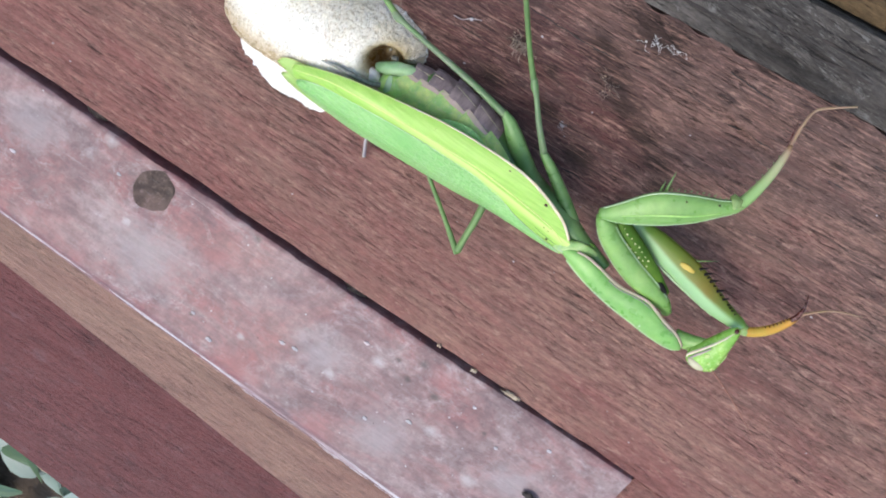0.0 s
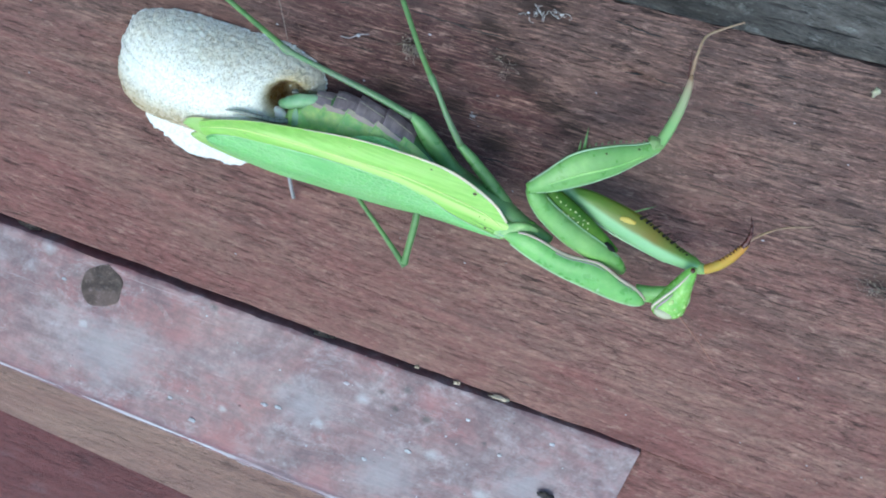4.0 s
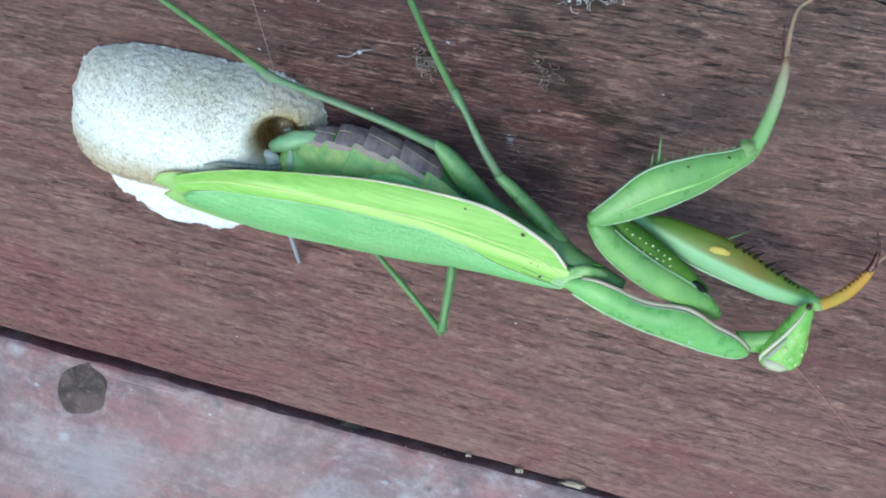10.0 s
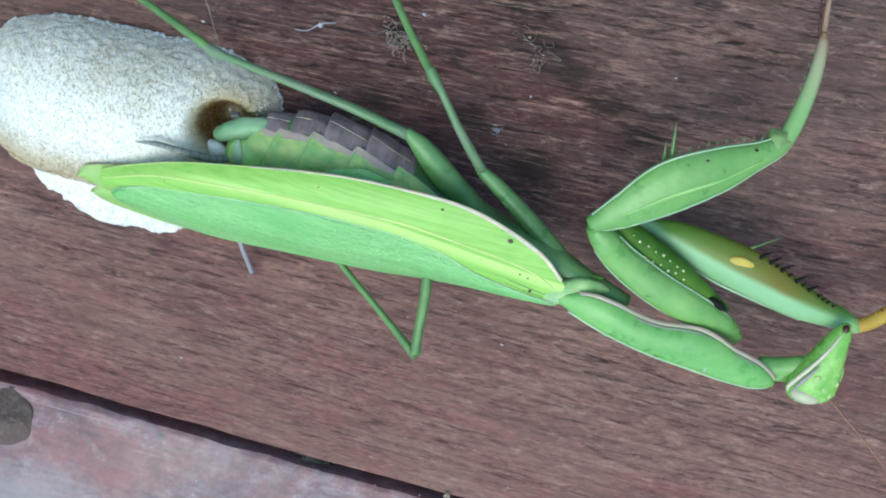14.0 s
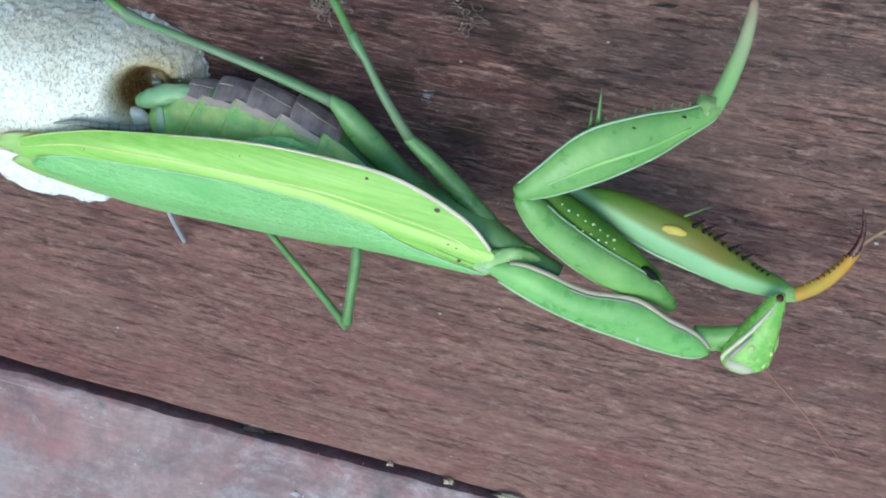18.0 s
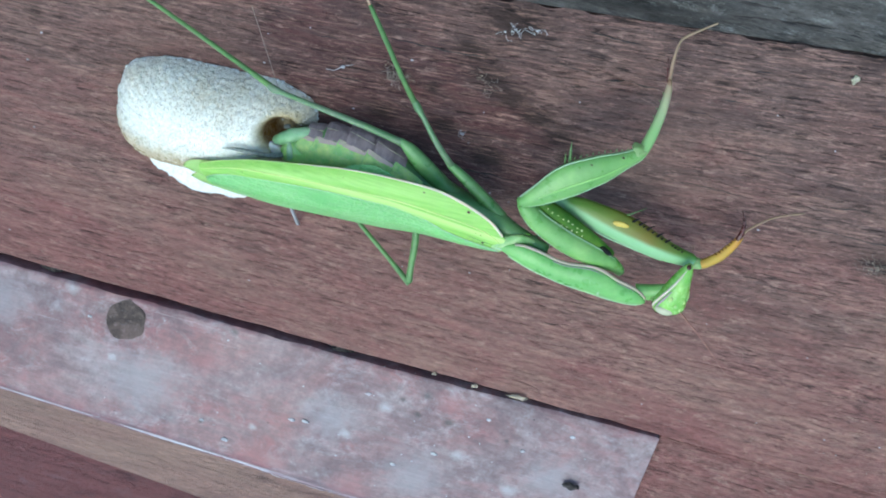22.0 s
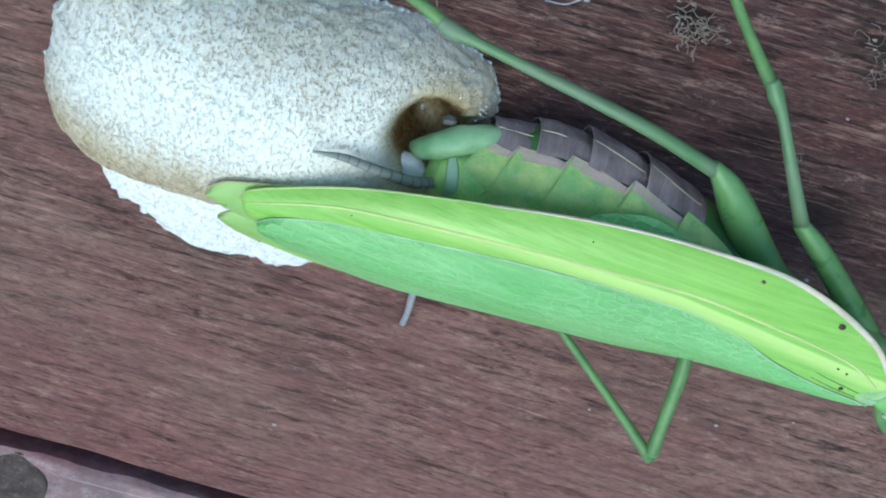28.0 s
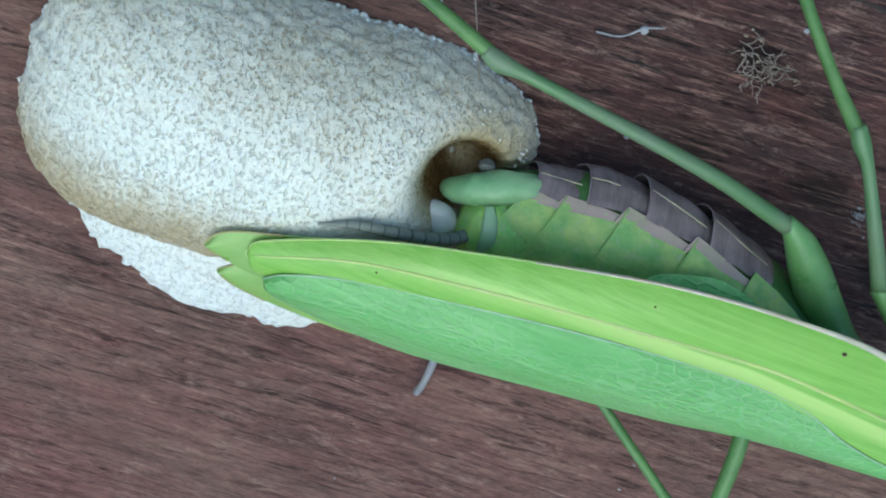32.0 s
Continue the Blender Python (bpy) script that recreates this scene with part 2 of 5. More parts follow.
def ledge_material():
    """Smooth old paint: mottled red and bluish grey, rubbed, scratched."""
    n = Nodes("smooth red ledge")
    cloud = n.noise((48, 95, 95), 6, 0.72, 0.9)
    cloud2 = n.noise((90, 130, 130), 5, 0.7, 0.6)
    mottle = n.noise(420, 6, 0.78)
    col = n.mix(n.ramp(cloud, [(0.38, (0, 0, 0)), (0.62, (1, 1, 1))]), (0.225, 0.082, 0.085), (0.25, 0.178, 0.182))
    col = n.mix(n.ramp(cloud2, [(0.5, (0, 0, 0)), (0.68, (0.8, 0.8, 0.8))]), col, (0.12, 0.078, 0.085))
    col = n.mix(n.ramp(n.noise((130, 190, 190), 8, 0.85, 0.5), [(0.52, (0, 0, 0)), (0.66, (0.6, 0.6, 0.6))]), col, (0.38, 0.345, 0.36))
    col = n.mix(n.ramp(mottle, [(0.4, (0.6, 0.6, 0.6)), (0.58, (0, 0, 0))]), col, (0.1, 0.05, 0.053))
    ragged = n.maths("MULTIPLY", n.noise(520, 6, 0.75), 0.8)
    for tint, much, spots in LEDGE_MARKS:
        blot = n.maths("ADD", n.nearest(spots, 1.2), ragged)
        col = n.mix(n.ramp(blot, [(0.5, (much,) * 3), (0.9, (0, 0, 0))]), col, tint)
    scratch = n.ramp(n.noise((60, 2600, 2600), 3, 0.6, 0.8), [(0.66, (0, 0, 0)), (0.72, (0.5, 0.5, 0.5))])
    col = n.mix(scratch, col, (0.33, 0.26, 0.27))
    grainy = n.noise((150, 1600, 1600), 4, 0.6)
    col = n.mix(0.3, col, n.ramp(grainy, [(0.3, (0.5, 0.5, 0.5)), (0.7, (1.2, 1.2, 1.2))]), "MULTIPLY")
    normal = n.bump(n.maths("ADD", mottle, n.maths("MULTIPLY", grainy, 0.5)), 0.0002, 0.6)
    return n.done(col, n.ramp(cloud2, [(0.3, (0.34, 0.34, 0.34)), (0.7, (0.6, 0.6, 0.6))]), normal, Specular_IOR_Level=0.55)


# Real spots, except the first two: shade between foam and leg, painted dark.
STAINS_SHADE = [(-2.0, 43.5, 3.5), (4.0, 49.0, 2.0), (12.5, 61.2, 8.0), (8.0, 55.6, 4.6), (11.0, 53.0, 5.0), (14.5, 50.8, 4.8), (18.5, 49.0, 4.4), (22.5, 47.0, 4.0), (25.0, 44.5, 3.4), (6.5, 44.0, 3.5), (14.0, 41.0, 4.5), (-1.3, 49.8, 2.8), (7.0, 56.0, 2.6), (71.0, 41.5, 5.5), (-50.5, 43.5, 2.0), (34.0, 67.0, 3.5), (44.0, 68.5, 4.0), (56.0, 70.0, 4.0), (66.0, 71.0, 4.0), (25.0, 65.6, 3.0), (40.0, 61.0, 2.0), (52.0, 57.0, 1.6), (64.0, 57.5, 2.4), (-30.0, 60.0, 4.0)]
M_BOARD = wood_material("weathered red board", (0.32, 0.185, 0.14), (0.275, 0.11, 0.095), (0.02, 0.013, 0.012), 0.52, 0.7, 0.25, None, 4.6, STAINS_SHADE, 0.64)
M_LEDGE = ledge_material()
M_CHAMFER = wood_material("bare brown edge", (0.34, 0.2, 0.145), (0.26, 0.125, 0.1), (0.07, 0.04, 0.03), 0.62, 0.55, 0.4)
M_LOWER = wood_material("dark red lower board", (0.16, 0.066, 0.06), (0.16, 0.045, 0.042), (0.035, 0.014, 0.014), 0.45, 0.55, 0.3, (0.17, 0.12, 0.12))
M_GREY = wood_material("grey weathered beam", (0.19, 0.17, 0.15), (0.03, 0.026, 0.023), (0.008, 0.007, 0.007), 0.5, 0.8, 0.2, None, 1.0, (), 1.0)
M_OCHRE = wood_material("ochre wood", (0.16, 0.1, 0.045), (0.11, 0.075, 0.035), (0.03, 0.02, 0.01), 0.5, 0.8)


def skin_material(name, a, b, scale, rough=0.4, sub=0.35, bump=0.00006, third=None, spec=0.5):
    """Insect skin in two close tones, with fine mottling."""
    n = Nodes(name)
    col = n.mix(n.ramp(n.noise(scale, 4, 0.6), [(0.35, (0, 0, 0)), (0.65, (1, 1, 1))]), a, b)
    if third:
        col = n.mix(n.ramp(n.noise(scale * 3.1, 3, 0.6), [(0.55, (0, 0, 0)), (0.75, (0.7, 0.7, 0.7))]), col, third)
    fine = n.noise(scale * 7, 4, 0.65)
    col = n.mix(0.4, col, n.ramp(fine, [(0.3, (0.88, 0.88, 0.88)), (0.7, (1.08, 1.08, 1.08))]), "MULTIPLY")
    col = n.mix(0.8, col, n.ramp(n.noise(scale * 0.35, 3, 0.6), [(0.3, (0.7, 0.76, 0.74)), (0.7, (1.2, 1.12, 1.15))]), "MULTIPLY")
    shine = n.ramp(n.noise(scale * 2, 3, 0.6), [(0.3, (max(rough - 0.1, 0.1),) * 3), (0.7, (min(rough + 0.15, 1.0),) * 3)])
    normal = n.bump(fine, bump * 0.7, 0.6, n.bump(n.noise(scale * 0.9, 2, 0.5), bump * 3, 0.5))
    return n.done(col, shine, normal, Subsurface_Weight=sub, Subsurface_Radius=(0.0008, 0.0012, 0.0005), Subsurface_Scale=1.0 if sub else 0.05, Specular_IOR_Level=spec)


M_GREEN = skin_material("green body", (0.165, 0.375, 0.085), (0.25, 0.475, 0.13), 260, 0.32)
M_HEAD = skin_material("glossy lime head", (0.2, 0.43, 0.06), (0.32, 0.55, 0.11), 500, 0.22, 0.3, 0.00008, (0.4, 0.6, 0.2))
M_LEG = skin_material("green leg", (0.095, 0.185, 0.05), (0.145, 0.255, 0.075), 500)
M_LEGDARK = skin_material("olive inner leg", (0.045, 0.12, 0.01), (0.085, 0.17, 0.016), 500, 0.5, 0.05, 0.00006, None, 0.2)
M_PALE = skin_material("pale margin", (0.6, 0.5, 0.34), (0.66, 0.6, 0.44), 700, 0.45)
M_YELLOWVEIN = skin_material("pale yellow vein", (0.56, 0.71, 0.17), (0.63, 0.74, 0.24), 500)
M_VEIN = skin_material("yellow vein", (0.42, 0.6, 0.15), (0.5, 0.66, 0.2), 500)
def plate_material():
    """Purplish grey plates with fine ribs across them."""
    n = Nodes("purple grey plate")
    rib = n.noise((1900, 260, 260), 4, 0.7, 0.3)
    col = n.mix(n.ramp(n.noise(420, 4, 0.65), [(0.35, (0, 0, 0)), (0.65, (1, 1, 1))]), (0.19, 0.145, 0.145), (0.28, 0.22, 0.215))
    col = n.mix(0.8, col, n.ramp(rib, [(0.3, (0.62, 0.62, 0.62)), (0.62, (1.12, 1.12, 1.12))]), "MULTIPLY")
    return n.done(col, 0.45, n.bump(rib, 0.0002, 0.7), Specular_IOR_Level=0.4)


M_PURPLE = plate_material()
M_LILAC = skin_material("lilac line", (0.3, 0.22, 0.24), (0.38, 0.3, 0.3), 800)
M_PINK = skin_material("pinkish cream ridge", (0.48, 0.36, 0.3), (0.42, 0.37, 0.24), 600, 0.45, 0.2)
M_LEGGREEN = skin_material("deep green skin", (0.06, 0.15, 0.04), (0.1, 0.2, 0.055), 400)
M_HIP = skin_material("hip green", (0.115, 0.245, 0.075), (0.195, 0.34, 0.12), 330, 0.34)
M_ROOT = skin_material("wrinkled pale root", (0.26, 0.46, 0.14), (0.42, 0.58, 0.24), 700, 0.4, 0.3, 0.00015)
M_MINT = skin_material("soft mint green", (0.24, 0.43, 0.2), (0.38, 0.56, 0.3), 420, 0.35)
M_FROTH = skin_material("milky froth", (0.8, 0.79, 0.7), (0.84, 0.83, 0.76), 900, 0.25, 0.3)
M_PALEGREEN = skin_material("pale milky green", (0.42, 0.6, 0.36), (0.34, 0.52, 0.26), 500, 0.35)
M_PLEURA = skin_material("mottled pleura", (0.26, 0.54, 0.13), (0.5, 0.68, 0.17), 700, 0.38, 0.3, 0.00018, (0.46, 0.56, 0.3))
M_CREAM = skin_material("cream ridge", (0.42, 0.40, 0.25), (0.34, 0.30, 0.22), 900)
M_ORANGE = skin_material("orange shin", (0.42, 0.2, 0.03), (0.5, 0.27, 0.04), 500)
M_BROWN = skin_material("dark brown claw", (0.04, 0.008, 0.006), (0.075, 0.014, 0.008), 600, 0.25, 0.0)
M_TAN = skin_material("tan foot", (0.3, 0.2, 0.12), (0.36, 0.24, 0.15), 600)
M_BLACK = skin_material("black spine", (0.008, 0.007, 0.007), (0.012, 0.01, 0.009), 600, 0.5, 0.0, 0.00006, None, 0.15)
M_EYE = skin_material("pale eye", (0.5, 0.42, 0.33), (0.44, 0.46, 0.26), 300, 0.12, 0.1, 0.00001)
M_WHITEDOT = skin_material("white dot", (0.66, 0.7, 0.36), (0.6, 0.66, 0.32), 600)
M_YELLOW = skin_material("yellow spot", (0.5, 0.4, 0.045), (0.42, 0.33, 0.04), 600)
M_GREYSKIN = skin_material("grey cercus", (0.2, 0.215, 0.18), (0.27, 0.27, 0.235), 900, 0.5, 0.1)


def wing_material():
    """Leathery green wing with a raised net of veins, coarser in its middle."""
    n = Nodes("leaf green wing")
    cells = n.voronoi((1050, 2300, 2300), "DISTANCE_TO_EDGE")
    net = n.ramp(cells, [(0.0, (1, 1, 1)), (0.22, (0, 0, 0))], True)
    where = n.ramp(n.noise((60, 200, 200), 3, 0.5), [(0.35, (0, 0, 0)), (0.6, (1, 1, 1))])
    net = n.maths("MULTIPLY", net, where)
    along = n.noise((40, 2300, 2300), 3, 0.5)
    col = n.mix(n.ramp(n.noise((60, 220, 220), 3, 0.55), [(0.35, (0, 0, 0)), (0.65, (1, 1, 1))]), (0.175, 0.415, 0.11), (0.245, 0.495, 0.155))
    col = n.mix(n.maths("MULTIPLY", net, 0.34), col, (0.42, 0.64, 0.32))
    col = n.mix(0.75, col, n.ramp(along, [(0.3, (0.8, 0.84, 0.75)), (0.7, (1.14, 1.1, 1.14))]), "MULTIPLY")
    normal = n.bump(net, 0.00014, 0.6, n.bump(along, 0.00014, 0.7))
    return n.done(col, 0.36, normal, Subsurface_Weight=0.2, Subsurface_Radius=(0.0005, 0.001, 0.0003), Subsurface_Scale=0.6, Specular_IOR_Level=0.45)


def wing_field_material():
    """Lime green wing with a soft yellowish band along its main vein."""
    n = Nodes("lime wing field")
    split = n.tree.nodes.new("ShaderNodeSeparateXYZ")
    n.link(n.geo.outputs["Object"], split.inputs[0])
    fibre = n.noise((90, 2600, 2600), 4, 0.6)
    cross = n.noise((900, 160, 160), 3, 0.5)
    col = n.mix(n.ramp(fibre, [(0.3, (0, 0, 0)), (0.7, (1, 1, 1))]), (0.225, 0.435, 0.055), (0.335, 0.545, 0.105))
    col = n.mix(0.5, col, n.ramp(cross, [(0.3, (0.93, 0.94, 0.9)), (0.7, (1.06, 1.05, 1.06))]), "MULTIPLY")
    # the band's middle line: across (millimetres over 30) against along (from -26 to 20)
    x = n.maths("MULTIPLY", n.maths("ADD", split.outputs["X"], 0.038), 1 / 0.046)
    mid = n.ramp(x, [(p, ((y - 30) / 10,) * 3) for p, y in ((0.13, 34.6), (0.26, 35.6), (0.37, 36.2), (0.5, 36.6), (0.62, 36.8), (0.75, 36.3), (0.97, 35.2))])
    off = n.maths("SUBTRACT", n.maths("MULTIPLY", n.maths("ADD", split.outputs["Y"], 0.006), 100.0), mid)
    band = n.ramp(n.maths("ADD", n.maths("MULTIPLY", off, 4.0), 0.5), [(0.0, (0, 0, 0)), (0.4, (0.75, 0.75, 0.75)), (0.52, (0.85, 0.85, 0.85)), (0.62, (0, 0, 0))], True)
    band = n.maths("MULTIPLY", band, n.ramp(x, [(0.12, (0, 0, 0)), (0.3, (0.6, 0.6, 0.6)), (0.5, (1, 1, 1))]))
    col = n.mix(band, col, (0.54, 0.69, 0.2))
    return n.done(col, 0.36, n.bump(fibre, 0.00008, 0.6), Subsurface_Weight=0.2, Subsurface_Radius=(0.0005, 0.001, 0.0003), Subsurface_Scale=0.6, Specular_IOR_Level=0.45)


def thigh_material():
    """Inner face of the thigh: pale bluish green below, olive to orange above."""
    n = Nodes("two toned thigh")
    split = n.tree.nodes.new("ShaderNodeSeparateXYZ")
    n.link(n.geo.outputs["Object"], split.inputs[0])
    mott = n.noise(420, 4, 0.6)
    low = n.mix(mott, (0.22, 0.41, 0.17), (0.33, 0.5, 0.27))
    x = n.maths("MULTIPLY", n.maths("SUBTRACT", split.outputs["X"], 0.012), 1 / 0.022)
    up = n.ramp(x, [(0.0, (0.085, 0.2, 0.025)), (0.35, (0.13, 0.17, 0.015)), (0.6, (0.16, 0.13, 0.012)), (0.85, (0.11, 0.19, 0.025)), (1.0, (0.12, 0.3, 0.055))])
    across = n.maths("ADD", n.maths("MULTIPLY", split.outputs["X"], 190.0), n.maths("MULTIPLY", split.outputs["Y"], 980.0))
    f = n.maths("ADD", n.maths("SUBTRACT", across, 7.95), n.maths("MULTIPLY", mott, 0.35))
    col = n.mix(n.ramp(f, [(0.0, (0, 0, 0)), (0.75, (1, 1, 1))], True), low, up)
    return n.done(col, 0.38, n.bump(n.noise(900, 3, 0.6), 0.00006, 0.5), Subsurface_Weight=0.25, Subsurface_Radius=(0.0008, 0.0012, 0.0005), Subsurface_Scale=1.0, Specular_IOR_Level=0.4)


def shin_material():
    """Green below the knee, fading to tan towards the foot."""
    n = Nodes("fading shin")
    split = n.tree.nodes.new("ShaderNodeSeparateXYZ")
    n.link(n.geo.outputs["Object"], split.inputs[0])
    f = n.maths("ADD", n.maths("MULTIPLY", split.outputs["Y"], 100.0), n.maths("MULTIPLY", n.noise(500, 4, 0.6), 0.2))
    col = n.ramp(n.maths("SUBTRACT", f, 1.6), [(0.0, (0.2, 0.37, 0.1)), (0.45, (0.27, 0.42, 0.15)), (0.75, (0.36, 0.38, 0.2)), (0.95, (0.36, 0.27, 0.17)), (1.0, (0.25, 0.15, 0.08))])
    return n.done(col, 0.38, n.bump(n.noise(900, 3, 0.6), 0.00006, 0.5), Subsurface_Weight=0.25, Subsurface_Radius=(0.0008, 0.0012, 0.0005), Subsurface_Scale=1.0, Specular_IOR_Level=0.45)


M_THIGH = thigh_material()
M_SHIN = shin_material()
M_WINGTIP = skin_material("thin hind wing", (0.24, 0.42, 0.08), (0.28, 0.47, 0.11), 200, 0.35, 0.3)
M_TIPRIM = skin_material("tan wing rim", (0.36, 0.36, 0.12), (0.4, 0.33, 0.14), 500)
M_WINGVEIN = skin_material("light green vein", (0.3, 0.56, 0.13), (0.34, 0.6, 0.16), 500)
M_LEGLIGHT = skin_material("fresh green leg", (0.17, 0.34, 0.075), (0.25, 0.43, 0.12), 280, 0.34)
M_LEGGREY = skin_material("greyish green leg", (0.11, 0.21, 0.075), (0.185, 0.235, 0.14), 160)
M_LEGTIP = skin_material("yellowish green shin", (0.2, 0.38, 0.09), (0.3, 0.4, 0.15), 200)
M_ORANGETIP = skin_material("orange yellow shin", (0.4, 0.29, 0.03), (0.5, 0.24, 0.02), 200)
M_ANTENNA = skin_material("reddish antenna", (0.28, 0.12, 0.08), (0.22, 0.09, 0.06), 600)
M_GREYPALE = skin_material("pale grey foot", (0.34, 0.32, 0.33), (0.28, 0.26, 0.28), 600)
M_GREYDARK = skin_material("dark grey ring", (0.1, 0.105, 0.09), (0.14, 0.145, 0.125), 900, 0.5, 0.0)
M_LEAFPALE = skin_material("pale bluish leaf", (0.16, 0.24, 0.2), (0.26, 0.32, 0.28), 60, 0.4, 0.05, 0.0002)
M_WING, M_FIELD = wing_material(), wing_field_material()


def foam_material(name, light, tan, amount, shaped=False):
    """Dried froth: pale with tan staining and tiny open pores. shaped: the tan band along its foot, the tan mottled far
    flank and the amber round the hollow, with the hollow's shade put into its brown.
    """
    n = Nodes(name)
    some = n.noise(700, 4, 0.65)
    patch = n.noise(190, 4, 0.65)
    pore = n.ramp(n.noise((4600, 3300, 3300), 3, 0.6, 0.3), [(0.36, (1, 1, 1)), (0.47, (0, 0, 0))])
    stain = n.noise((150, 100, 100), 6, 0.75)
    ribs = n.noise((1100, 130, 130), 5, 0.75, 0.5)
    grainy = n.noise(3000, 4, 0.72)
    big = n.ramp(n.maths("ADD", n.maths("MULTIPLY", stain, 0.6), n.maths("MULTIPLY", grainy, 0.4)), [(amount, (0, 0, 0)), (amount + 0.16, (1, 1, 1))])
    col = n.mix(n.maths("MULTIPLY", big, 0.2), light, tan)
    holes = n.ramp(patch, [(0.35, (0.1, 0.1, 0.1)), (0.62, (0.36, 0.36, 0.36))])
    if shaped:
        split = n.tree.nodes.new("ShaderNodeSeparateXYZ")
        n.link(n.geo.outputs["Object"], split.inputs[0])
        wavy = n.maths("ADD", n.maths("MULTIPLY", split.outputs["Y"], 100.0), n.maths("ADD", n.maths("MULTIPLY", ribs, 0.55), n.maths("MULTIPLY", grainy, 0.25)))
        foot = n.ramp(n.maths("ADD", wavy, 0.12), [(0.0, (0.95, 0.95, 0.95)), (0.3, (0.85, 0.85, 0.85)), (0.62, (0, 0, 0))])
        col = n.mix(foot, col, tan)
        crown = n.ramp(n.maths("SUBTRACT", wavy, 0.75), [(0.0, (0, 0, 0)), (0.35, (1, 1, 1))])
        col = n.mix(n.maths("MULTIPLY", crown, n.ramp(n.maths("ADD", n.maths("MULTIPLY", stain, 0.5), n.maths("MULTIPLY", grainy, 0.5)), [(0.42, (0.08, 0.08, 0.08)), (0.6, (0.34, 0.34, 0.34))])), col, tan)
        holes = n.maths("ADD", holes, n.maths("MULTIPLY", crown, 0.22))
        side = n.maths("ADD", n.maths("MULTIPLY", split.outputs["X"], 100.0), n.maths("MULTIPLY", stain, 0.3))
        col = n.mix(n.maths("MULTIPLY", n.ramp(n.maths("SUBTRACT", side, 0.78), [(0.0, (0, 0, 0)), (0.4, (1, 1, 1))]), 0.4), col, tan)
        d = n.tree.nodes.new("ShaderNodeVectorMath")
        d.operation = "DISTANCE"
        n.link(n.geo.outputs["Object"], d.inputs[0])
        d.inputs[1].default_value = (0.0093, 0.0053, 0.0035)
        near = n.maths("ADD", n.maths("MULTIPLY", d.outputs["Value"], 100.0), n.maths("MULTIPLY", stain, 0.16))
        # amber froth round the hollow; the dark brown also paints its rim's shadow
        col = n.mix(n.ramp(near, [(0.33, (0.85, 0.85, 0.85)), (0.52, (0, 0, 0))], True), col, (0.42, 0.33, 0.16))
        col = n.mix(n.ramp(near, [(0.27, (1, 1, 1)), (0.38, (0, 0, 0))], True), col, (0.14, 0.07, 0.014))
    else:
        holes = n.maths("MULTIPLY", holes, 0.5)
    flecks = n.ramp(n.noise((3600, 2400, 2400), 3, 0.6, 0.3), [(0.52, (0, 0, 0)), (0.62, (1, 1, 1))])
    col = n.mix(n.maths("MULTIPLY", flecks, n.maths("MULTIPLY", holes, 0.4)), col, tuple(0.85 * c for c in tan))
    col = n.mix(n.maths("MULTIPLY", pore, holes), col, tuple(0.95 * c for c in tan))
    col = n.mix(0.55, col, n.ramp(grainy, [(0.3, (0.82, 0.8, 0.75)), (0.55, (1.06, 1.06, 1.06))]), "MULTIPLY")
    height = n.maths("SUBTRACT", n.maths("ADD", n.maths("MULTIPLY", ribs, 0.6), grainy), n.maths("MULTIPLY", pore, 0.9))
    return n.done(col, n.ramp(some, [(0.35, (0.16, 0.16, 0.16)), (0.65, (0.5, 0.5, 0.5))]), n.bump(height, 0.00015 if shaped else 0.0001, 0.85), Subsurface_Weight=0.35, Subsurface_Radius=(0.0008, 0.0007, 0.0005), Subsurface_Scale=0.5, Specular_IOR_Level=0.7)


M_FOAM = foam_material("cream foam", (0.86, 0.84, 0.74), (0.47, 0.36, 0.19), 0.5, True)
M_SKIRT = foam_material("white foam", (0.82, 0.8, 0.74), (0.58, 0.5, 0.36), 0.56)
M_BUBBLE = skin_material("wet bubble", (0.78, 0.75, 0.62), (0.84, 0.82, 0.74), 900, 0.12, 0.2)
M_DIRT = skin_material("dark dirt", (0.02, 0.017, 0.015), (0.05, 0.04, 0.034), 700, 0.9, 0.0, 0.0004)
M_THREAD = skin_material("silk thread", (0.34, 0.28, 0.22), (0.2, 0.15, 0.11), 900, 0.7)
M_WISP = skin_material("white silk", (0.7, 0.69, 0.66), (0.6, 0.58, 0.55), 1200, 0.6, 0.1)
M_CHALK = skin_material("white dropping", (0.5, 0.48, 0.49), (0.36, 0.32, 0.33), 1200, 0.8, 0.0, 0.0002)
# Pale blotches that paint the sky's sheen on the ledge edge.
def edge_sheen_material():
    n = Nodes("painted edge sheen")
    col = n.mix(n.ramp(n.noise((90, 300, 300), 5, 0.75), [(0.38, (0, 0, 0)), (0.6, (1, 1, 1))]), (0.25, 0.16, 0.17), (0.5, 0.48, 0.5))
    return n.done(col, 0.3, n.bump(n.noise(900, 4, 0.7), 0.0002, 0.6), Specular_IOR_Level=0.6)


M_EDGE_SHEEN = edge_sheen_material()
M_PLUG = skin_material("brown grey knot", (0.06, 0.042, 0.035), (0.13, 0.095, 0.08), 420, 0.8, 0.0, 0.0005, (0.22, 0.165, 0.145), 0.2)
M_PLUGRING = skin_material("dark knot ring", (0.07, 0.05, 0.046), (0.1, 0.075, 0.068), 500, 0.7, 0.0, 0.0003)
M_DRYLEAF = skin_material("dry leaf crumb", (0.42, 0.35, 0.26), (0.3, 0.22, 0.14), 700, 0.8, 0.05)
M_LEAF = skin_material("dark leaf", (0.03, 0.08, 0.03), (0.06, 0.12, 0.045), 60, 0.4, 0.05, 0.0002)
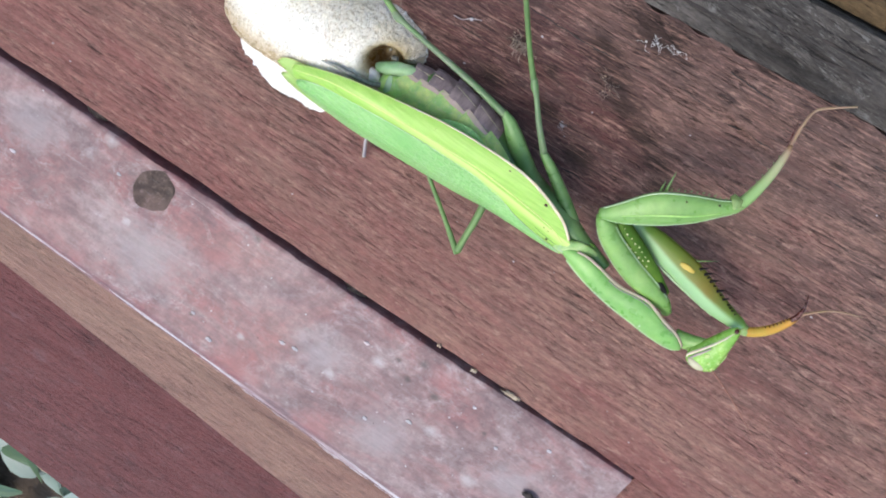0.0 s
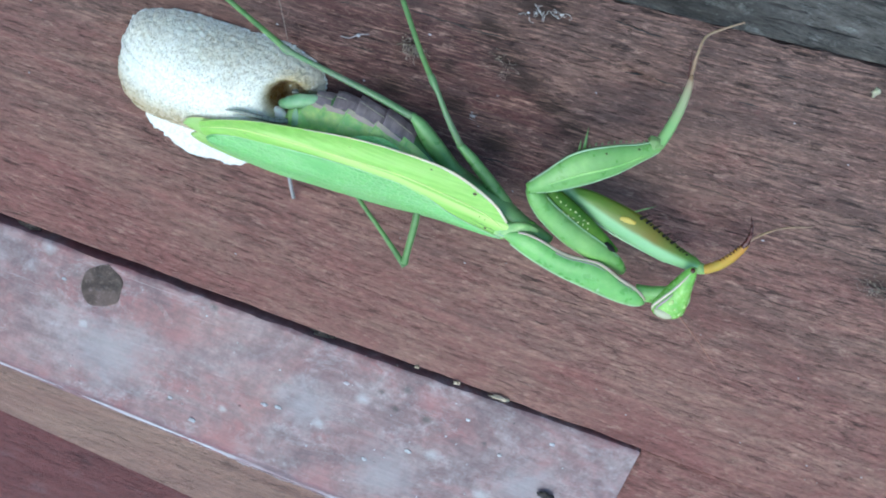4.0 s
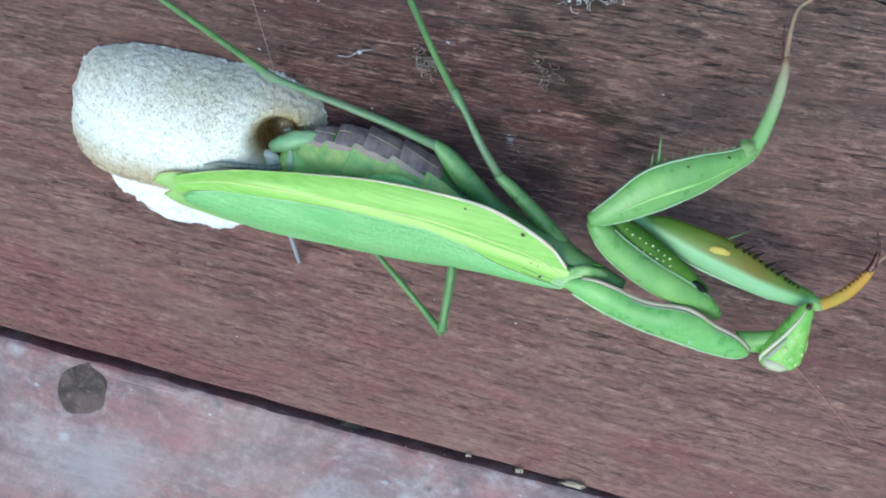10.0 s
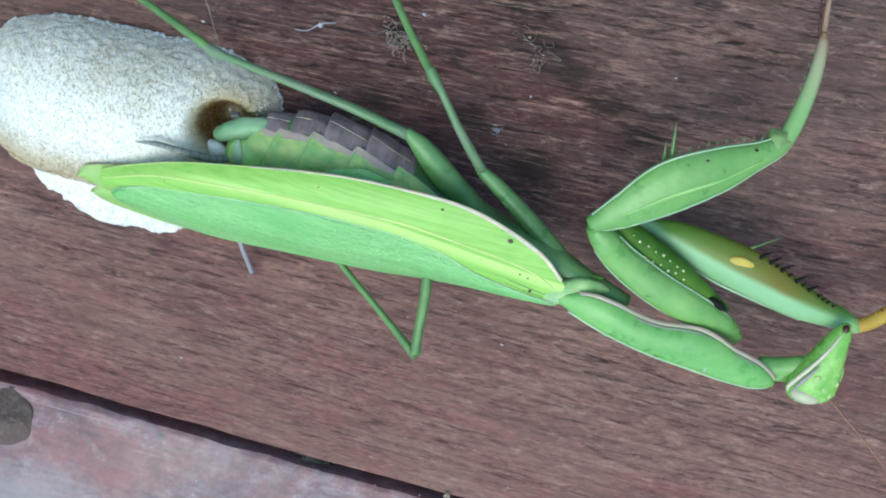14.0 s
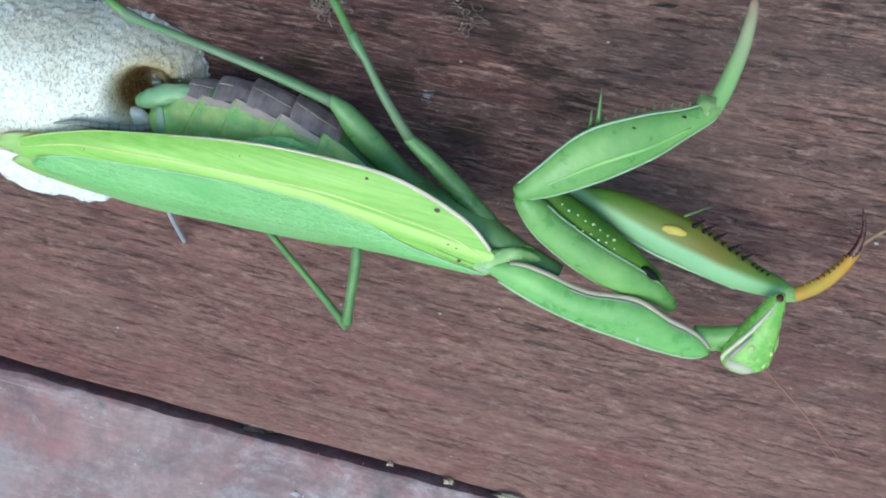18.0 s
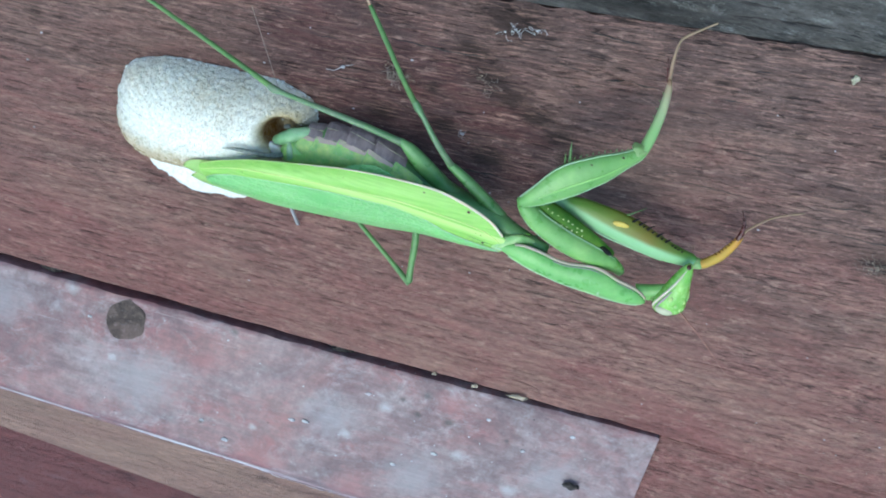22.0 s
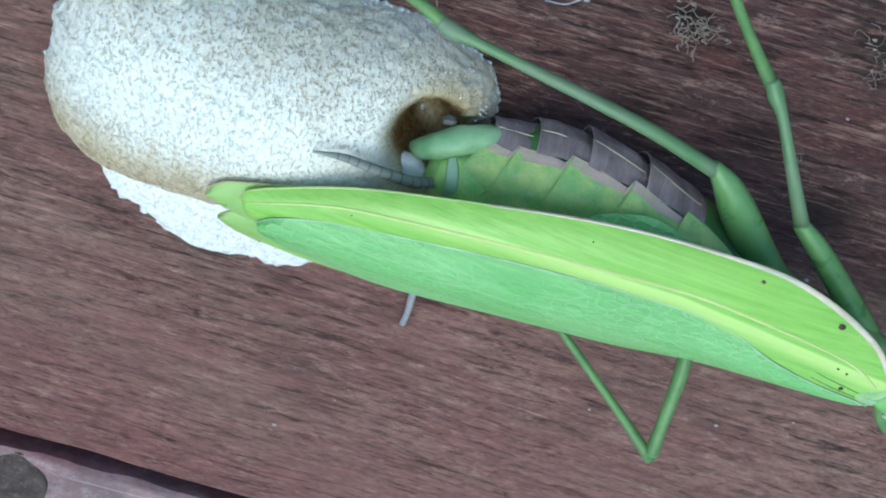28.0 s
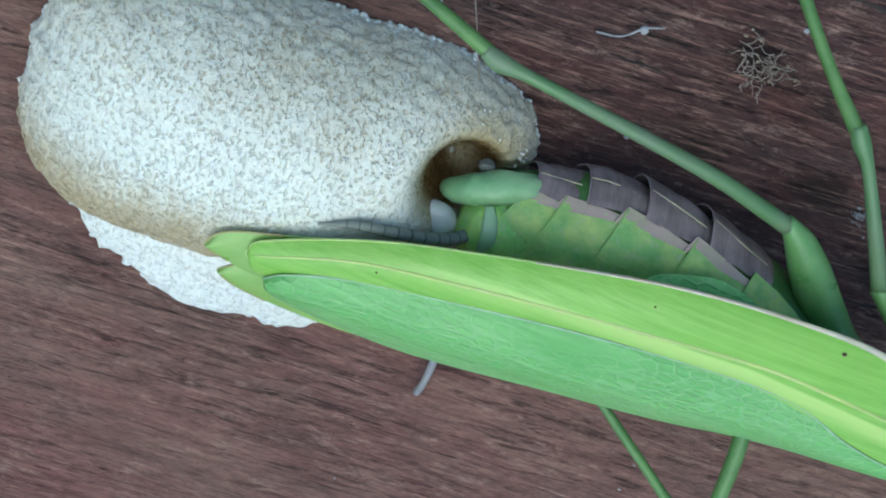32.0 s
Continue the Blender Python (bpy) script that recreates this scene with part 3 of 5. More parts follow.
M_SOIL = skin_material("brown soil", (0.07, 0.05, 0.035), (0.14, 0.1, 0.07), 30, 0.9, 0.0, 0.004)


# ---- building helpers ----
def mesh_from(name, verts, faces, mat, smooth=True):
    me = bpy.data.meshes.new(name)
    me.from_pydata([tuple(float(c) for c in v) for v in verts], [], faces)
    me.materials.append(mat)
    if smooth:
        me.shade_smooth()
    me.update()
    return me


def part(name, shape, mat, parent=None, label="", smooth=True, pivot=(0, 0, 0)):
    """Links (verts in millimetres, faces) as one mesh, under a thing whose parts share the world's axes."""
    verts, faces = shape
    up, at = parent, Vector(pivot) * MM
    base = Vector((0, 0, 0))
    while up:
        base += up.location
        up = up.parent
    origin = at if any(pivot) else (base if parent else Vector((0, 0, 0)))
    v = np.asarray(verts, float) * MM - np.array(origin)
    ob = new(name, mesh_from(name, v, faces, mat, smooth))
    ob.location = origin - base if parent else origin
    ob.parent = parent
    if label:
        ob["label"] = label
    return ob


def thing(name, at, label, category, group="", kind=""):
    ob = new(name)
    ob.location = Vector(at) * MM
    return tagged(ob, label, category, group, kind)


def curve_points(ctrl, n):
    """Catmull-Rom through control points (any width of rows)."""
    p = np.asarray(ctrl, float)
    p = np.vstack([2 * p[0] - p[1], p, 2 * p[-1] - p[-2]])
    out = []
    m = len(p) - 3
    for t in np.linspace(0, m, n):
        i = min(int(t), m - 1)
        f = t - i
        a, b, c, d = p[i:i + 4]
        out.append(0.5 * (2 * b + (c - a) * f + (2 * a - 5 * b + 4 * c - d) * f * f + (3 * b - a - 3 * c + d) * f ** 3))
    return np.array(out)


def tube(ctrl, n=16, seg=10, up=(0, 0, 1), knobs=0.0, seed=0):
    """A limb through rows of (x, y, z, across, thick): half widths across and along the up direction."""
    rows = curve_points(ctrl, n) if len(ctrl) > 2 else np.array([np.asarray(ctrl[0]) * (1 - t) + np.asarray(ctrl[1]) * t for t in np.linspace(0, 1, n)])
    rng = np.random.default_rng(seed)
    pts = rows[:, :3]
    tan = np.gradient(pts, axis=0)
    tan /= np.linalg.norm(tan, axis=1, keepdims=True) + 1e-9
    verts, faces = [], []
    for i in range(n):
        side = np.cross(tan[i], up)
        side /= np.linalg.norm(side) + 1e-9
        top = np.cross(side, tan[i])
        for k in range(seg):
            a = 2 * math.pi * k / seg
            r = 1 + knobs * rng.uniform(-1, 1)
            verts.append(pts[i] + side * max(rows[i, 3], 0.01) * math.cos(a) * r + top * max(rows[i, 4], 0.01) * math.sin(a) * r)
    for i in range(n - 1):
        for k in range(seg):
            a, b = i * seg + k, i * seg + (k + 1) % seg
            faces.append((a, b, b + seg, a + seg))
    faces.append(tuple(range(seg - 1, -1, -1)))
    faces.append(tuple(range((n - 1) * seg, n * seg)))
    return verts, faces


def edge_line(ctrl, angle, half, n=30, up=(0, 0, 1)):
    """A thin ridge along a limb made by tube(), at that angle round it."""
    rows = curve_points(ctrl, n)
    tan = np.gradient(rows[:, :3], axis=0)
    tan /= np.linalg.norm(tan, axis=1, keepdims=True) + 1e-9
    out = []
    for r, t in list(zip(rows, tan))[1:-1]:
        side = np.cross(t, up)
        side /= np.linalg.norm(side) + 1e-9
        top = np.cross(side, t)
        p = r[:3] + side * r[3] * math.cos(radians(angle)) + top * r[4] * math.sin(radians(angle))
        out.append((*p, half, half * 0.8))
    return tube(out, 2 * n, 7)


def blob(center, radii, seg=16, rings=10, rough=0.0, seed=0, turn=None):
    """An uneven ellipsoid."""
    rng = np.random.default_rng(seed)
    verts, faces = [], []
    off = rng.uniform(0, 100, 3)
    for i in range(rings + 1):
        th = math.pi * i / rings
        for k in range(seg):
            ph = 2 * math.pi * k / seg
            d = Vector((math.sin(th) * math.cos(ph), math.sin(th) * math.sin(ph), math.cos(th)))
            r = 1 + rough * noise.noise(d * 1.7 + Vector(off))
            v = Vector((d.x * radii[0], d.y * radii[1], d.z * radii[2])) * r
            if turn:
                v = turn @ v
            verts.append(np.array(v) + np.array(center))
    for i in range(rings):
        for k in range(seg):
            a, b = i * seg + k, i * seg + (k + 1) % seg
            faces.append((a, a + seg, b + seg, b))
    return verts, faces


def grid_shape(nu, nv, f):
    """A sheet of nu x nv points f(u, v)."""
    verts = [f(i / (nu - 1), j / (nv - 1)) for i in range(nu) for j in range(nv)]
    faces = [(i * nv + j, (i + 1) * nv + j, (i + 1) * nv + j + 1, i * nv + j + 1) for i in range(nu - 1) for j in range(nv - 1)]
    return verts, faces


def joined(shapes):
    verts, faces = [], []
    for v, f in shapes:
        o = len(verts)
        verts += list(v)
        faces += [tuple(i + o for i in q) for q in f]
    return verts, faces


def thick(shape, depth):
    """Gives a sheet a back, depth below it in z, and a rim."""
    verts, faces = shape
    n = len(verts)
    v = [np.asarray(p, float) for p in verts]
    back = [p - np.array((0, 0, depth)) for p in v]
    edges = {}
    for f in faces:
        for a, b in zip(f, f[1:] + f[:1]):
            edges[(a, b)] = True
    rim = [(b + 2 * n, a + 2 * n, a + 3 * n, b + 3 * n) for a, b in edges if (b, a) not in edges]
    return v + back + v + back, list(faces) + [tuple(i + n for i in reversed(f)) for f in faces] + rim


# ---- boards ----
def smooth_step(a, b, x):
    t = min(max((x - a) / (b - a), 0), 1)
    return t * t * (3 - 2 * t)


def board_mesh(name, x0, x1, y0, y1, step_x, step_y, height, bottom, mat):
    """A board whose top is the height(x, y) in millimetres, with sides down to bottom."""
    xs = np.arange(x0, x1 + step_x / 2, step_x)
    ys = np.arange(y0, y1 + step_y / 2, step_y)
    nx, ny = len(xs), len(ys)
    top = [(x, y, height(x, y)) for x in xs for y in ys]
    faces = [(i * ny + j, (i + 1) * ny + j, (i + 1) * ny + j + 1, i * ny + j + 1) for i in range(nx - 1) for j in range(ny - 1)]
    ring = [i * ny for i in range(nx)] + [(nx - 1) * ny + j for j in range(1, ny)] + [i * ny + ny - 1 for i in range(nx - 2, -1, -1)] + [j for j in range(ny - 2, 0, -1)]
    n, m = len(top), len(ring)
    top += [top[i] for i in ring] + [(top[i][0], top[i][1], bottom) for i in ring]
    faces += [(n + (k + 1) % m, n + k, n + m + k, n + m + (k + 1) % m) for k in range(m)]
    faces.append(tuple(n + m + k for k in range(m - 1, -1, -1)))
    return top, faces


def grain(x, y, seed, fine=0.12, broad=0.35):
    a = noise.noise(Vector((x * 0.02 + seed, y * 0.16, 3.1 + seed)))
    b = noise.noise(Vector((x * 0.07, y * 1.3 + seed, seed)))
    c = noise.noise(Vector((x * 0.16, y * 2.6, 7.7 + seed)))
    return broad * a + fine * (b - max(0.0, c - 0.25) * 1.6)


def main_top(x, y):
    z = grain(x, y, 2.0)
    z -= 0.7 * (1 - smooth_step(-0.85, -0.3, y + 0.3 * noise.noise(Vector((x * 0.12, 0, 5)))))
    z -= 1.0 * smooth_step(64.0, 68.0, y - 0.06 * (x - 20) + 1.2 * noise.noise(Vector((x * 0.1, 4, 5))))
    # a shallow weathered hollow along the grain and a crack
    z -= 0.5 * math.exp(-((y - 47.0) / 1.5) ** 2) * smooth_step(-12, 0, x) * (1 - smooth_step(22, 40, x))
    z -= 0.7 * math.exp(-((y - 57.4 + 0.02 * (x - 28)) / 0.22) ** 2) * smooth_step(24, 27, x) * (1 - smooth_step(31, 34, x))
    return z


def slanted(shape, y0, y1, ragged=0.0):
    """Lets the far edge run askew to the grain."""
    verts, faces = shape
    return [(x, y + smooth_step(y0, y1, y) * (0.14 * (x - 30) - 1.0 + ragged * noise.noise(Vector((x * 0.35, 1, 2)))), z) for x, y, z in verts], faces


main_board = part("red_board", slanted(board_mesh("red_board", -80, 110, -0.7, 67.2, 0.7, 0.35, main_top, -22, M_BOARD), 58, 67, 0.6), M_BOARD)
tagged(main_board, "weathered reddish brown painted wooden board with grey grain", "board", kind="structure")


def crack_on(board, top, x0, x1, y0, y1, wide, seed):
    """A dark open split along the grain."""
    rows = []
    for x in np.linspace(x0, x1, 20):
        t = (x - x0) / (x1 - x0)
        w = wide * math.sin(math.pi * min(max(t, 0.03), 0.97)) ** 0.6 * (1 + 0.8 * noise.noise(Vector((x * 0.8, seed, 0))))
        yy = y0 + (y1 - y0) * t + 0.35 * noise.noise(Vector((x * 0.13, seed, 2))) + 0.2 * noise.noise(Vector((x * 0.9, seed, 5)))
        rows.append((x, yy, top(x, yy) - 0.02, max(w, 0.02), 0.05))
    part("crack", tube(rows, 60, 6), M_DIRT, board)


CRACKS = [(25.5, 32.4, 56.8, 57.9, 0.17), (-6.6, 14.8, 53.6, 56.0, 0.12), (20.7, 28.5, 62.6, 63.0, 0.1), (39.9, 43.9, 58.6, 59.1, 0.1), (51.6, 55.7, 60.4, 61.5, 0.12),
          (58.7, 63.5, 60.8, 61.8, 0.1), (18.0, 24.8, 57.3, 57.4, 0.08), (38.6, 50.4, 45.5, 46.2, 0.06), (59.5, 67.7, 48.0, 49.2, 0.09), (30.2, 36.1, 62.4, 62.9, 0.08),
          (41.0, 45.7, 63.3, 64.3, 0.1), (10.1, 18.8, 38.0, 38.6, 0.12), (36.8, 41.8, 56.0, 56.4, 0.07), (-12.8, -9.7, 51.5, 51.9, 0.07), (-9.2, -5.3, 46.7, 47.0, 0.06),
          (58.0, 80.0, 44.0, 45.6, 0.1), (56.0, 70.0, 33.0, 33.6, 0.05), (-66.0, -50.0, 51.0, 52.0, 0.08), (-58.0, -44.0, 44.0, 44.6, 0.06), (44.0, 52.0, 52.2, 53.0, 0.06)]
for k, (x0, x1, y0, y1, w) in enumerate(CRACKS):
    crack_on(main_board, main_top, x0, x1, y0, y1, w, k * 3.7)


def lip(x):
    """The ledge's far edge: the gap narrows along the board."""
    return -1.95 + 1.15 * smooth_step(-5, 62, x) + 0.22 * noise.noise(Vector((x * 0.3, 3, 8))) + 0.12 * noise.noise(Vector((x * 1.1, 3, 8)))


def edge(x):
    """The ledge's near edge, which runs askew to the gap."""
    return -25.6 - 0.06 * (x + 50)


def brow(x):
    """The near edge of the moulding."""
    return -41.0 - 0.135 * (x + 51)


def askew(shape):
    """Lays boards drawn with straight edges at -0.45, -25.4, -25.6 and -44 between the true, askew edges."""
    verts, faces = shape
    out = []
    for x, y, z in verts:
        if y > -25.5:
            t = (y + 0.45) / -24.95
            y = lip(x) * (1 - t) + edge(x) * t
        elif y > -44.2:
            t = (y + 25.6) / -18.4
            y = (edge(x) - 0.15) * (1 - t) + brow(x) * t
        else:
            y += brow(x) + 43.9
        out.append((x, y, z))
    return out, faces


def ledge_at(x, y):
    """The height of the finished ledge under a place."""
    t = (y - lip(x)) / (edge(x) - lip(x))
    return ledge_z(x, -0.45 - 24.95 * t)


def ledge_z(x, y):
    z = 0.1 + 0.25 * (-y) + 0.25 * grain(x, y, 9.0)
    z -= 0.5 * (1 - smooth_step(0.0, 0.5, -y - 0.3 + 0.3 * noise.noise(Vector((x * 0.15, 2, 1)))))
    z -= 1.4 * smooth_step(22.5, 25.4, -y) ** 1.5
    d = math.hypot(x + 33.1, y + 5.2)
    z -= 0.3 * (1 - smooth_step(2.6, 4.6, d))
    return z


ledge = part("ledge_board", askew(board_mesh("ledge_board", -80, 54.6, -25.4, -0.45, 0.7, 0.35, ledge_z, -22, M_LEDGE)), M_LEDGE)
tagged(ledge, "smooth worn purplish red painted wooden ledge board", "board", kind="structure")
ledge_next = part("ledge_board", askew(board_mesh("ledge_board", 54.66, 110, -25.4, -0.3, 0.8, 0.45, lambda x, y: ledge_z(x, y) - 0.25 - 0.35 * (1 - smooth_step(0.0, 1.6, x - 54.85)), -22, M_BOARD)), M_BOARD)
tagged(ledge_next, "brown weathered end of the next ledge board", "board", kind="structure")
chamfer = part("edge_moulding", askew(board_mesh("edge_moulding", -80, 110, -44, -25.6, 1.0, 0.4, lambda x, y: 4.7 + 0.2 * (y + 25.6) + 0.45 * grain(x, y, 4.0) - 1.2 * smooth_step(42.3, 44.0, -y), -22, M_CHAMFER)), M_CHAMFER)
tagged(chamfer, "bare brown wooden edge moulding below the ledge", "board", kind="structure")
lower = part("lower_board", askew(board_mesh("lower_board", -80, 110, -112, -44.3, 1.5, 0.9, lambda x, y: -16 + 0.4 * grain(x, y, 6.0), -34, M_LOWER)), M_LOWER)
tagged(lower, "dark red painted lower board", "board", kind="structure")
def grey_top(x, y):
    return -0.8 + 0.9 * grain(x, y, 12.0, 0.45, 0.6)


grey = part("grey_beam", slanted(board_mesh("grey_beam", -80, 110, 67.3, 77, 0.8, 0.4, grey_top, -22, M_GREY), 50, 60), M_GREY)
for k, (x0, x1, y, w) in enumerate(((-6, 26, 68.5, 0.2), (22, 52, 70.0, 0.2), (4, 40, 72.0, 0.22), (44, 70, 69.5, 0.22), (30, 62, 73.2, 0.2), (56, 90, 71.5, 0.25), (10, 30, 70.6, 0.15), (-30, 0, 70.5, 0.2), (38, 50, 68.2, 0.16))):
    crack_on(grey, grey_top, x0, x1, y + 0.5 + 0.14 * (x0 - 30), y + 0.5 + 0.14 * (x1 - 30), w, k * 5.1)
tagged(grey, "grey weathered wooden beam with deep grain", "beam", kind="structure")
ochre = part("ochre_beam", slanted(board_mesh("ochre_beam", -80, 110, 77.4, 140, 1.5, 1.0, lambda x, y: -2.5 + 0.5 * grain(x, y, 15.0), -30, M_OCHRE), 50, 60), M_OCHRE)
tagged(ochre, "ochre brown weathered wooden beam", "beam", kind="structure")
ground = part("ground", grid_shape(40, 40, lambda u, v: ((u - 0.5) ** 3 * 4e5 + (u - 0.5) * 900, (v - 0.5) ** 3 * 4e5 + (v - 0.5) * 900, -90 + 6 * noise.noise(Vector((u * 40, v * 40, 1))))), M_SOIL)
tagged(ground, "brown soil ground below the boards", "ground", kind="structure")
# ---- egg case ----
def outline(theta, cx, cy, a, b, p, seed, rough, lean=0.0):
    """A point on an uneven superellipse round (cx, cy). lean: how far it is sheared along y for each x."""
    c, s = math.cos(theta), math.sin(theta)
    r = (abs(c) ** p + abs(s) ** p) ** (-1 / p)
    r *= 1 + rough * noise.noise(Vector((c * 3, s * 3, seed))) + rough * 0.5 * noise.noise(Vector((c * 9, s * 9, seed + 4))) + rough * 0.4 * noise.noise(Vector((c * 20, s * 20, seed + 9)))
    return cx + a * r * c, cy + b * r * s + lean * a * r * c


def dome(cx, cy, a, b, h, p, power, seed, rough, foam, nr, nt, pits=(), lean=0.0):
    """A foam mound on the board. pits: rows of x, y, radius, share of the height taken away."""
    verts, faces = [], []
    for i in range(nr + 1):
        k = math.sin(0.5 * math.pi * i / nr)
        for j in range(nt):
            th = 2 * math.pi * j / nt
            ox, oy = outline(th, cx, cy, a, b, p, seed, rough, lean)
            x, y = cx + (ox - cx) * k, cy + (oy - cy) * k
            z = h * max(0.0, 1 - k ** 2.5) ** power
            q = Vector((x, y, z))
            bump = 0.4 * noise.noise(q * 0.25) + 0.1 * noise.noise(q * 1.1 + Vector((seed, 0, 0))) + 0.1 * noise.noise(q * 2.6)
            ribs = 0.1 * noise.noise(Vector((x * 1.4, y * 0.12, seed))) + 0.1 * noise.noise(q * 2.1 + Vector((3, 7, seed))) + 0.1 * abs(noise.noise(q * 3.3 + Vector((seed, 5, 1))))
            z += foam * (bump + ribs) * (0.35 + 0.65 * (1 - k ** 4))
            x += foam * 0.5 * noise.noise(q * 1.6 + Vector((9, 0, 0))) * k
            y += foam * 0.5 * noise.noise(q * 1.6 + Vector((0, 9, 0))) * k
            for px, py, pr, share in pits:
                z *= 1 - share * math.exp(-(((x - px) ** 2 + (y - py) ** 2) / pr ** 2) ** 1.25)
            verts.append((x, y, max(z, 0.0) if i < nr else -0.4))
    for i in range(nr):
        for j in range(nt):
            p0, p1 = i * nt + j, i * nt + (j + 1) % nt
            faces.append((p0, p0 + nt, p1 + nt, p1))
    return verts, faces


LEAN = 0.065
egg = thing("egg_case", (-24, 33, 0), "fresh cream and white foam egg case stuck to the red board", "egg case")
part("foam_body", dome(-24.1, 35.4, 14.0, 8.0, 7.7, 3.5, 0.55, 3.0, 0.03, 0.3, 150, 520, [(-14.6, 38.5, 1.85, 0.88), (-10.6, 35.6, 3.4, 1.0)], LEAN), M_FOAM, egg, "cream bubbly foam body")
part("foam_skirt", dome(-24.2, 32.4, 13.4, 10.1, 1.9, 1.75, 0.4, 8.0, 0.06, 0.6, 40, 240, [(-14.4, 37.8, 2.8, 0.95)]), M_SKIRT, egg, "white frothy rim spread on the board")
bubbles = []
rng = np.random.default_rng(5)
for _ in range(120):
    a, r = rng.uniform(0.4, math.pi + 0.4), rng.uniform(2.6, 6.0)
    x, y = -14.8 + r * math.cos(a) * 1.15, 38.8 + r * math.sin(a) * 0.9
    k = min(1.0, (abs((x + 24.1) / 14.0) ** 3.5 + abs((y - LEAN * (x + 24.1) - 35.4) / 8.0) ** 3.5) ** (1 / 3.5))
    z = 7.7 * max(0, 1 - k ** 2.5) ** 0.55 * (1 - 0.88 * math.exp(-((((x + 14.7) ** 2 + (y - 38.3) ** 2) / 4.4) ** 1.25)))
    if k < 0.97:
        bubbles.append(blob((x, y, z + 0.02), (0.09, 0.09, 0.09), 6, 4))
part("froth_bubbles", joined(bubbles), M_BUBBLE, egg, "tiny wet bubbles round the hollow")["kind"] = "stuff"


rng = np.random.default_rng(31)
froth = []
for k in range(330):
    th = rng.uniform(0, 2 * math.pi)
    if k % 3:
        x, y = outline(th, -24.2, 32.4, 13.4, 10.1, 1.75, 8.0, 0.06)
    else:
        x, y = outline(th, -24.1, 35.4, 14.0, 8.0, 3.5, 3.0, 0.03, LEAN)
    r = rng.uniform(0.07, 0.26)
    q = rng.uniform(0.9, 1.0)
    if x < -13.0 or y > 40.5:
        froth.append(blob((-24.2 + (x + 24.2) * q, 33.6 + (y - 33.6) * q, r * 0.6 + 0.7 * (1.01 - q) * 10), (r * 1.3, r, r * 0.7), 8, 6, 0.35, k))
for k in range(420):
    x, y = outline(rng.uniform(0.12, 1.04) * math.pi, -24.1, 35.4, 14.0, 8.0, 3.5, 3.0, 0.03, LEAN)
    r, q = rng.uniform(0.08, 0.22), rng.uniform(0.965, 1.0)
    froth.append(blob((-24.1 + (x + 24.1) * q, 35.4 + (y - 35.4) * q, r * 0.5 + 60 * (1.0 - q) * rng.uniform(0.2, 0.6)), (r, r, r * 0.8), 8, 6, 0.2, k))
part("rim_froth", joined(froth), M_SKIRT, egg, "lumpy white froth along the rim")["kind"] = "stuff"
part("fresh_froth", blob((-15.0, 35.5, 4.5), (1.5, 1.2, 0.6), 24, 14, 0.15, 6), M_FROTH, egg, "milky fresh froth below the hollow")

# ---- praying mantis ----
mantis = thing("praying_mantis", (12, 36, 0), "bright green praying mantis laying its egg case on the board", "insect")


def sheet(edge_a, edge_b, bulge, n=60, m=14, depth=0.14):
    """A leathery sheet between two edges, arched by bulge(s, v); also gives its surface as a function."""
    a, b = curve_points(edge_a, 200), curve_points(edge_b, 200)

    def surface(s, v):
        i = min(max(s, 0), 1) * 199
        lo = int(min(i, 198))
        f = i - lo
        p = a[lo] * (1 - f) + a[lo + 1] * f
        q = b[lo] * (1 - f) + b[lo + 1] * f
        w = p * (1 - v) + q * v
        w[2] += bulge(s, v)
        return w

    return thick(grid_shape(n, m, surface), depth), surface


def sag(rows):
    """The wings sink towards their tips, which lie on the foam."""
    out = []
    for x, y, z in rows:
        k = smooth_step(7, 18, -x)
        out.append((x, y - 0.5 * k, z - 1.1 * k))
    return out


right_shape, right_top = sheet(
    sag([(-23.9, 32.4, 9.1), (-23.3, 33.4, 9.4), (-18.6, 35.7, 9.9), (-13.6, 37.3, 10.2), (-4, 39.5, 10.4), (3.5, 40.3, 10.6), (9.5, 40.1, 10.6), (15.6, 38.0, 10.4), (18.9, 35.4, 10.2)]),
    sag([(-23.9, 32.2, 9.1), (-22.8, 31.3, 9.1), (-18.6, 33.0, 10.0), (-13.6, 33.9, 10.22), (-4, 35.2, 10.5), (3.5, 35.6, 10.62), (9.5, 34.4, 10.3), (15.2, 33.0, 9.75), (18.8, 32.9, 9.7)]),
    lambda s, v: 0.7 * math.sin(math.pi * v) * math.sin(math.pi * s) ** 0.5 * (1 - 0.3 * v))
right_wing = part("forewing", right_shape, M_FIELD, mantis, "lime green wing cover with a pale front margin")
LEFT_FOLD = sag([(-22.6, 31.1, 9.2), (-21.6, 32.1, 9.7), (-18.5, 33.3, 10.12), (-13.0, 34.3, 10.32), (-5.4, 35.4, 10.56), (2.0, 35.9, 10.7), (6.6, 35.6, 10.6), (10.8, 34.2, 10.3), (14.7, 33.4, 9.95), (18.5, 33.1, 9.9)])
left_shape, _ = sheet(
    LEFT_FOLD,
    sag([(-22.6, 31.0, 9.1), (-21.9, 29.8, 8.4), (-18.5, 28.6, 7.3), (-13.0, 28.1, 6.8), (-5.4, 28.6, 6.5), (2.0, 29.2, 6.5), (6.6, 29.9, 6.6), (10.8, 30.6, 7.0), (14.7, 31.4, 7.8), (18.7, 32.5, 9.2)]),
    lambda s, v: 1.2 * math.sin(math.pi * v) * math.sin(math.pi * min(1, s * 1.0)) ** 0.5)
left_wing = part("forewing", left_shape, M_WING, mantis, "green netted wing cover lying over the other")
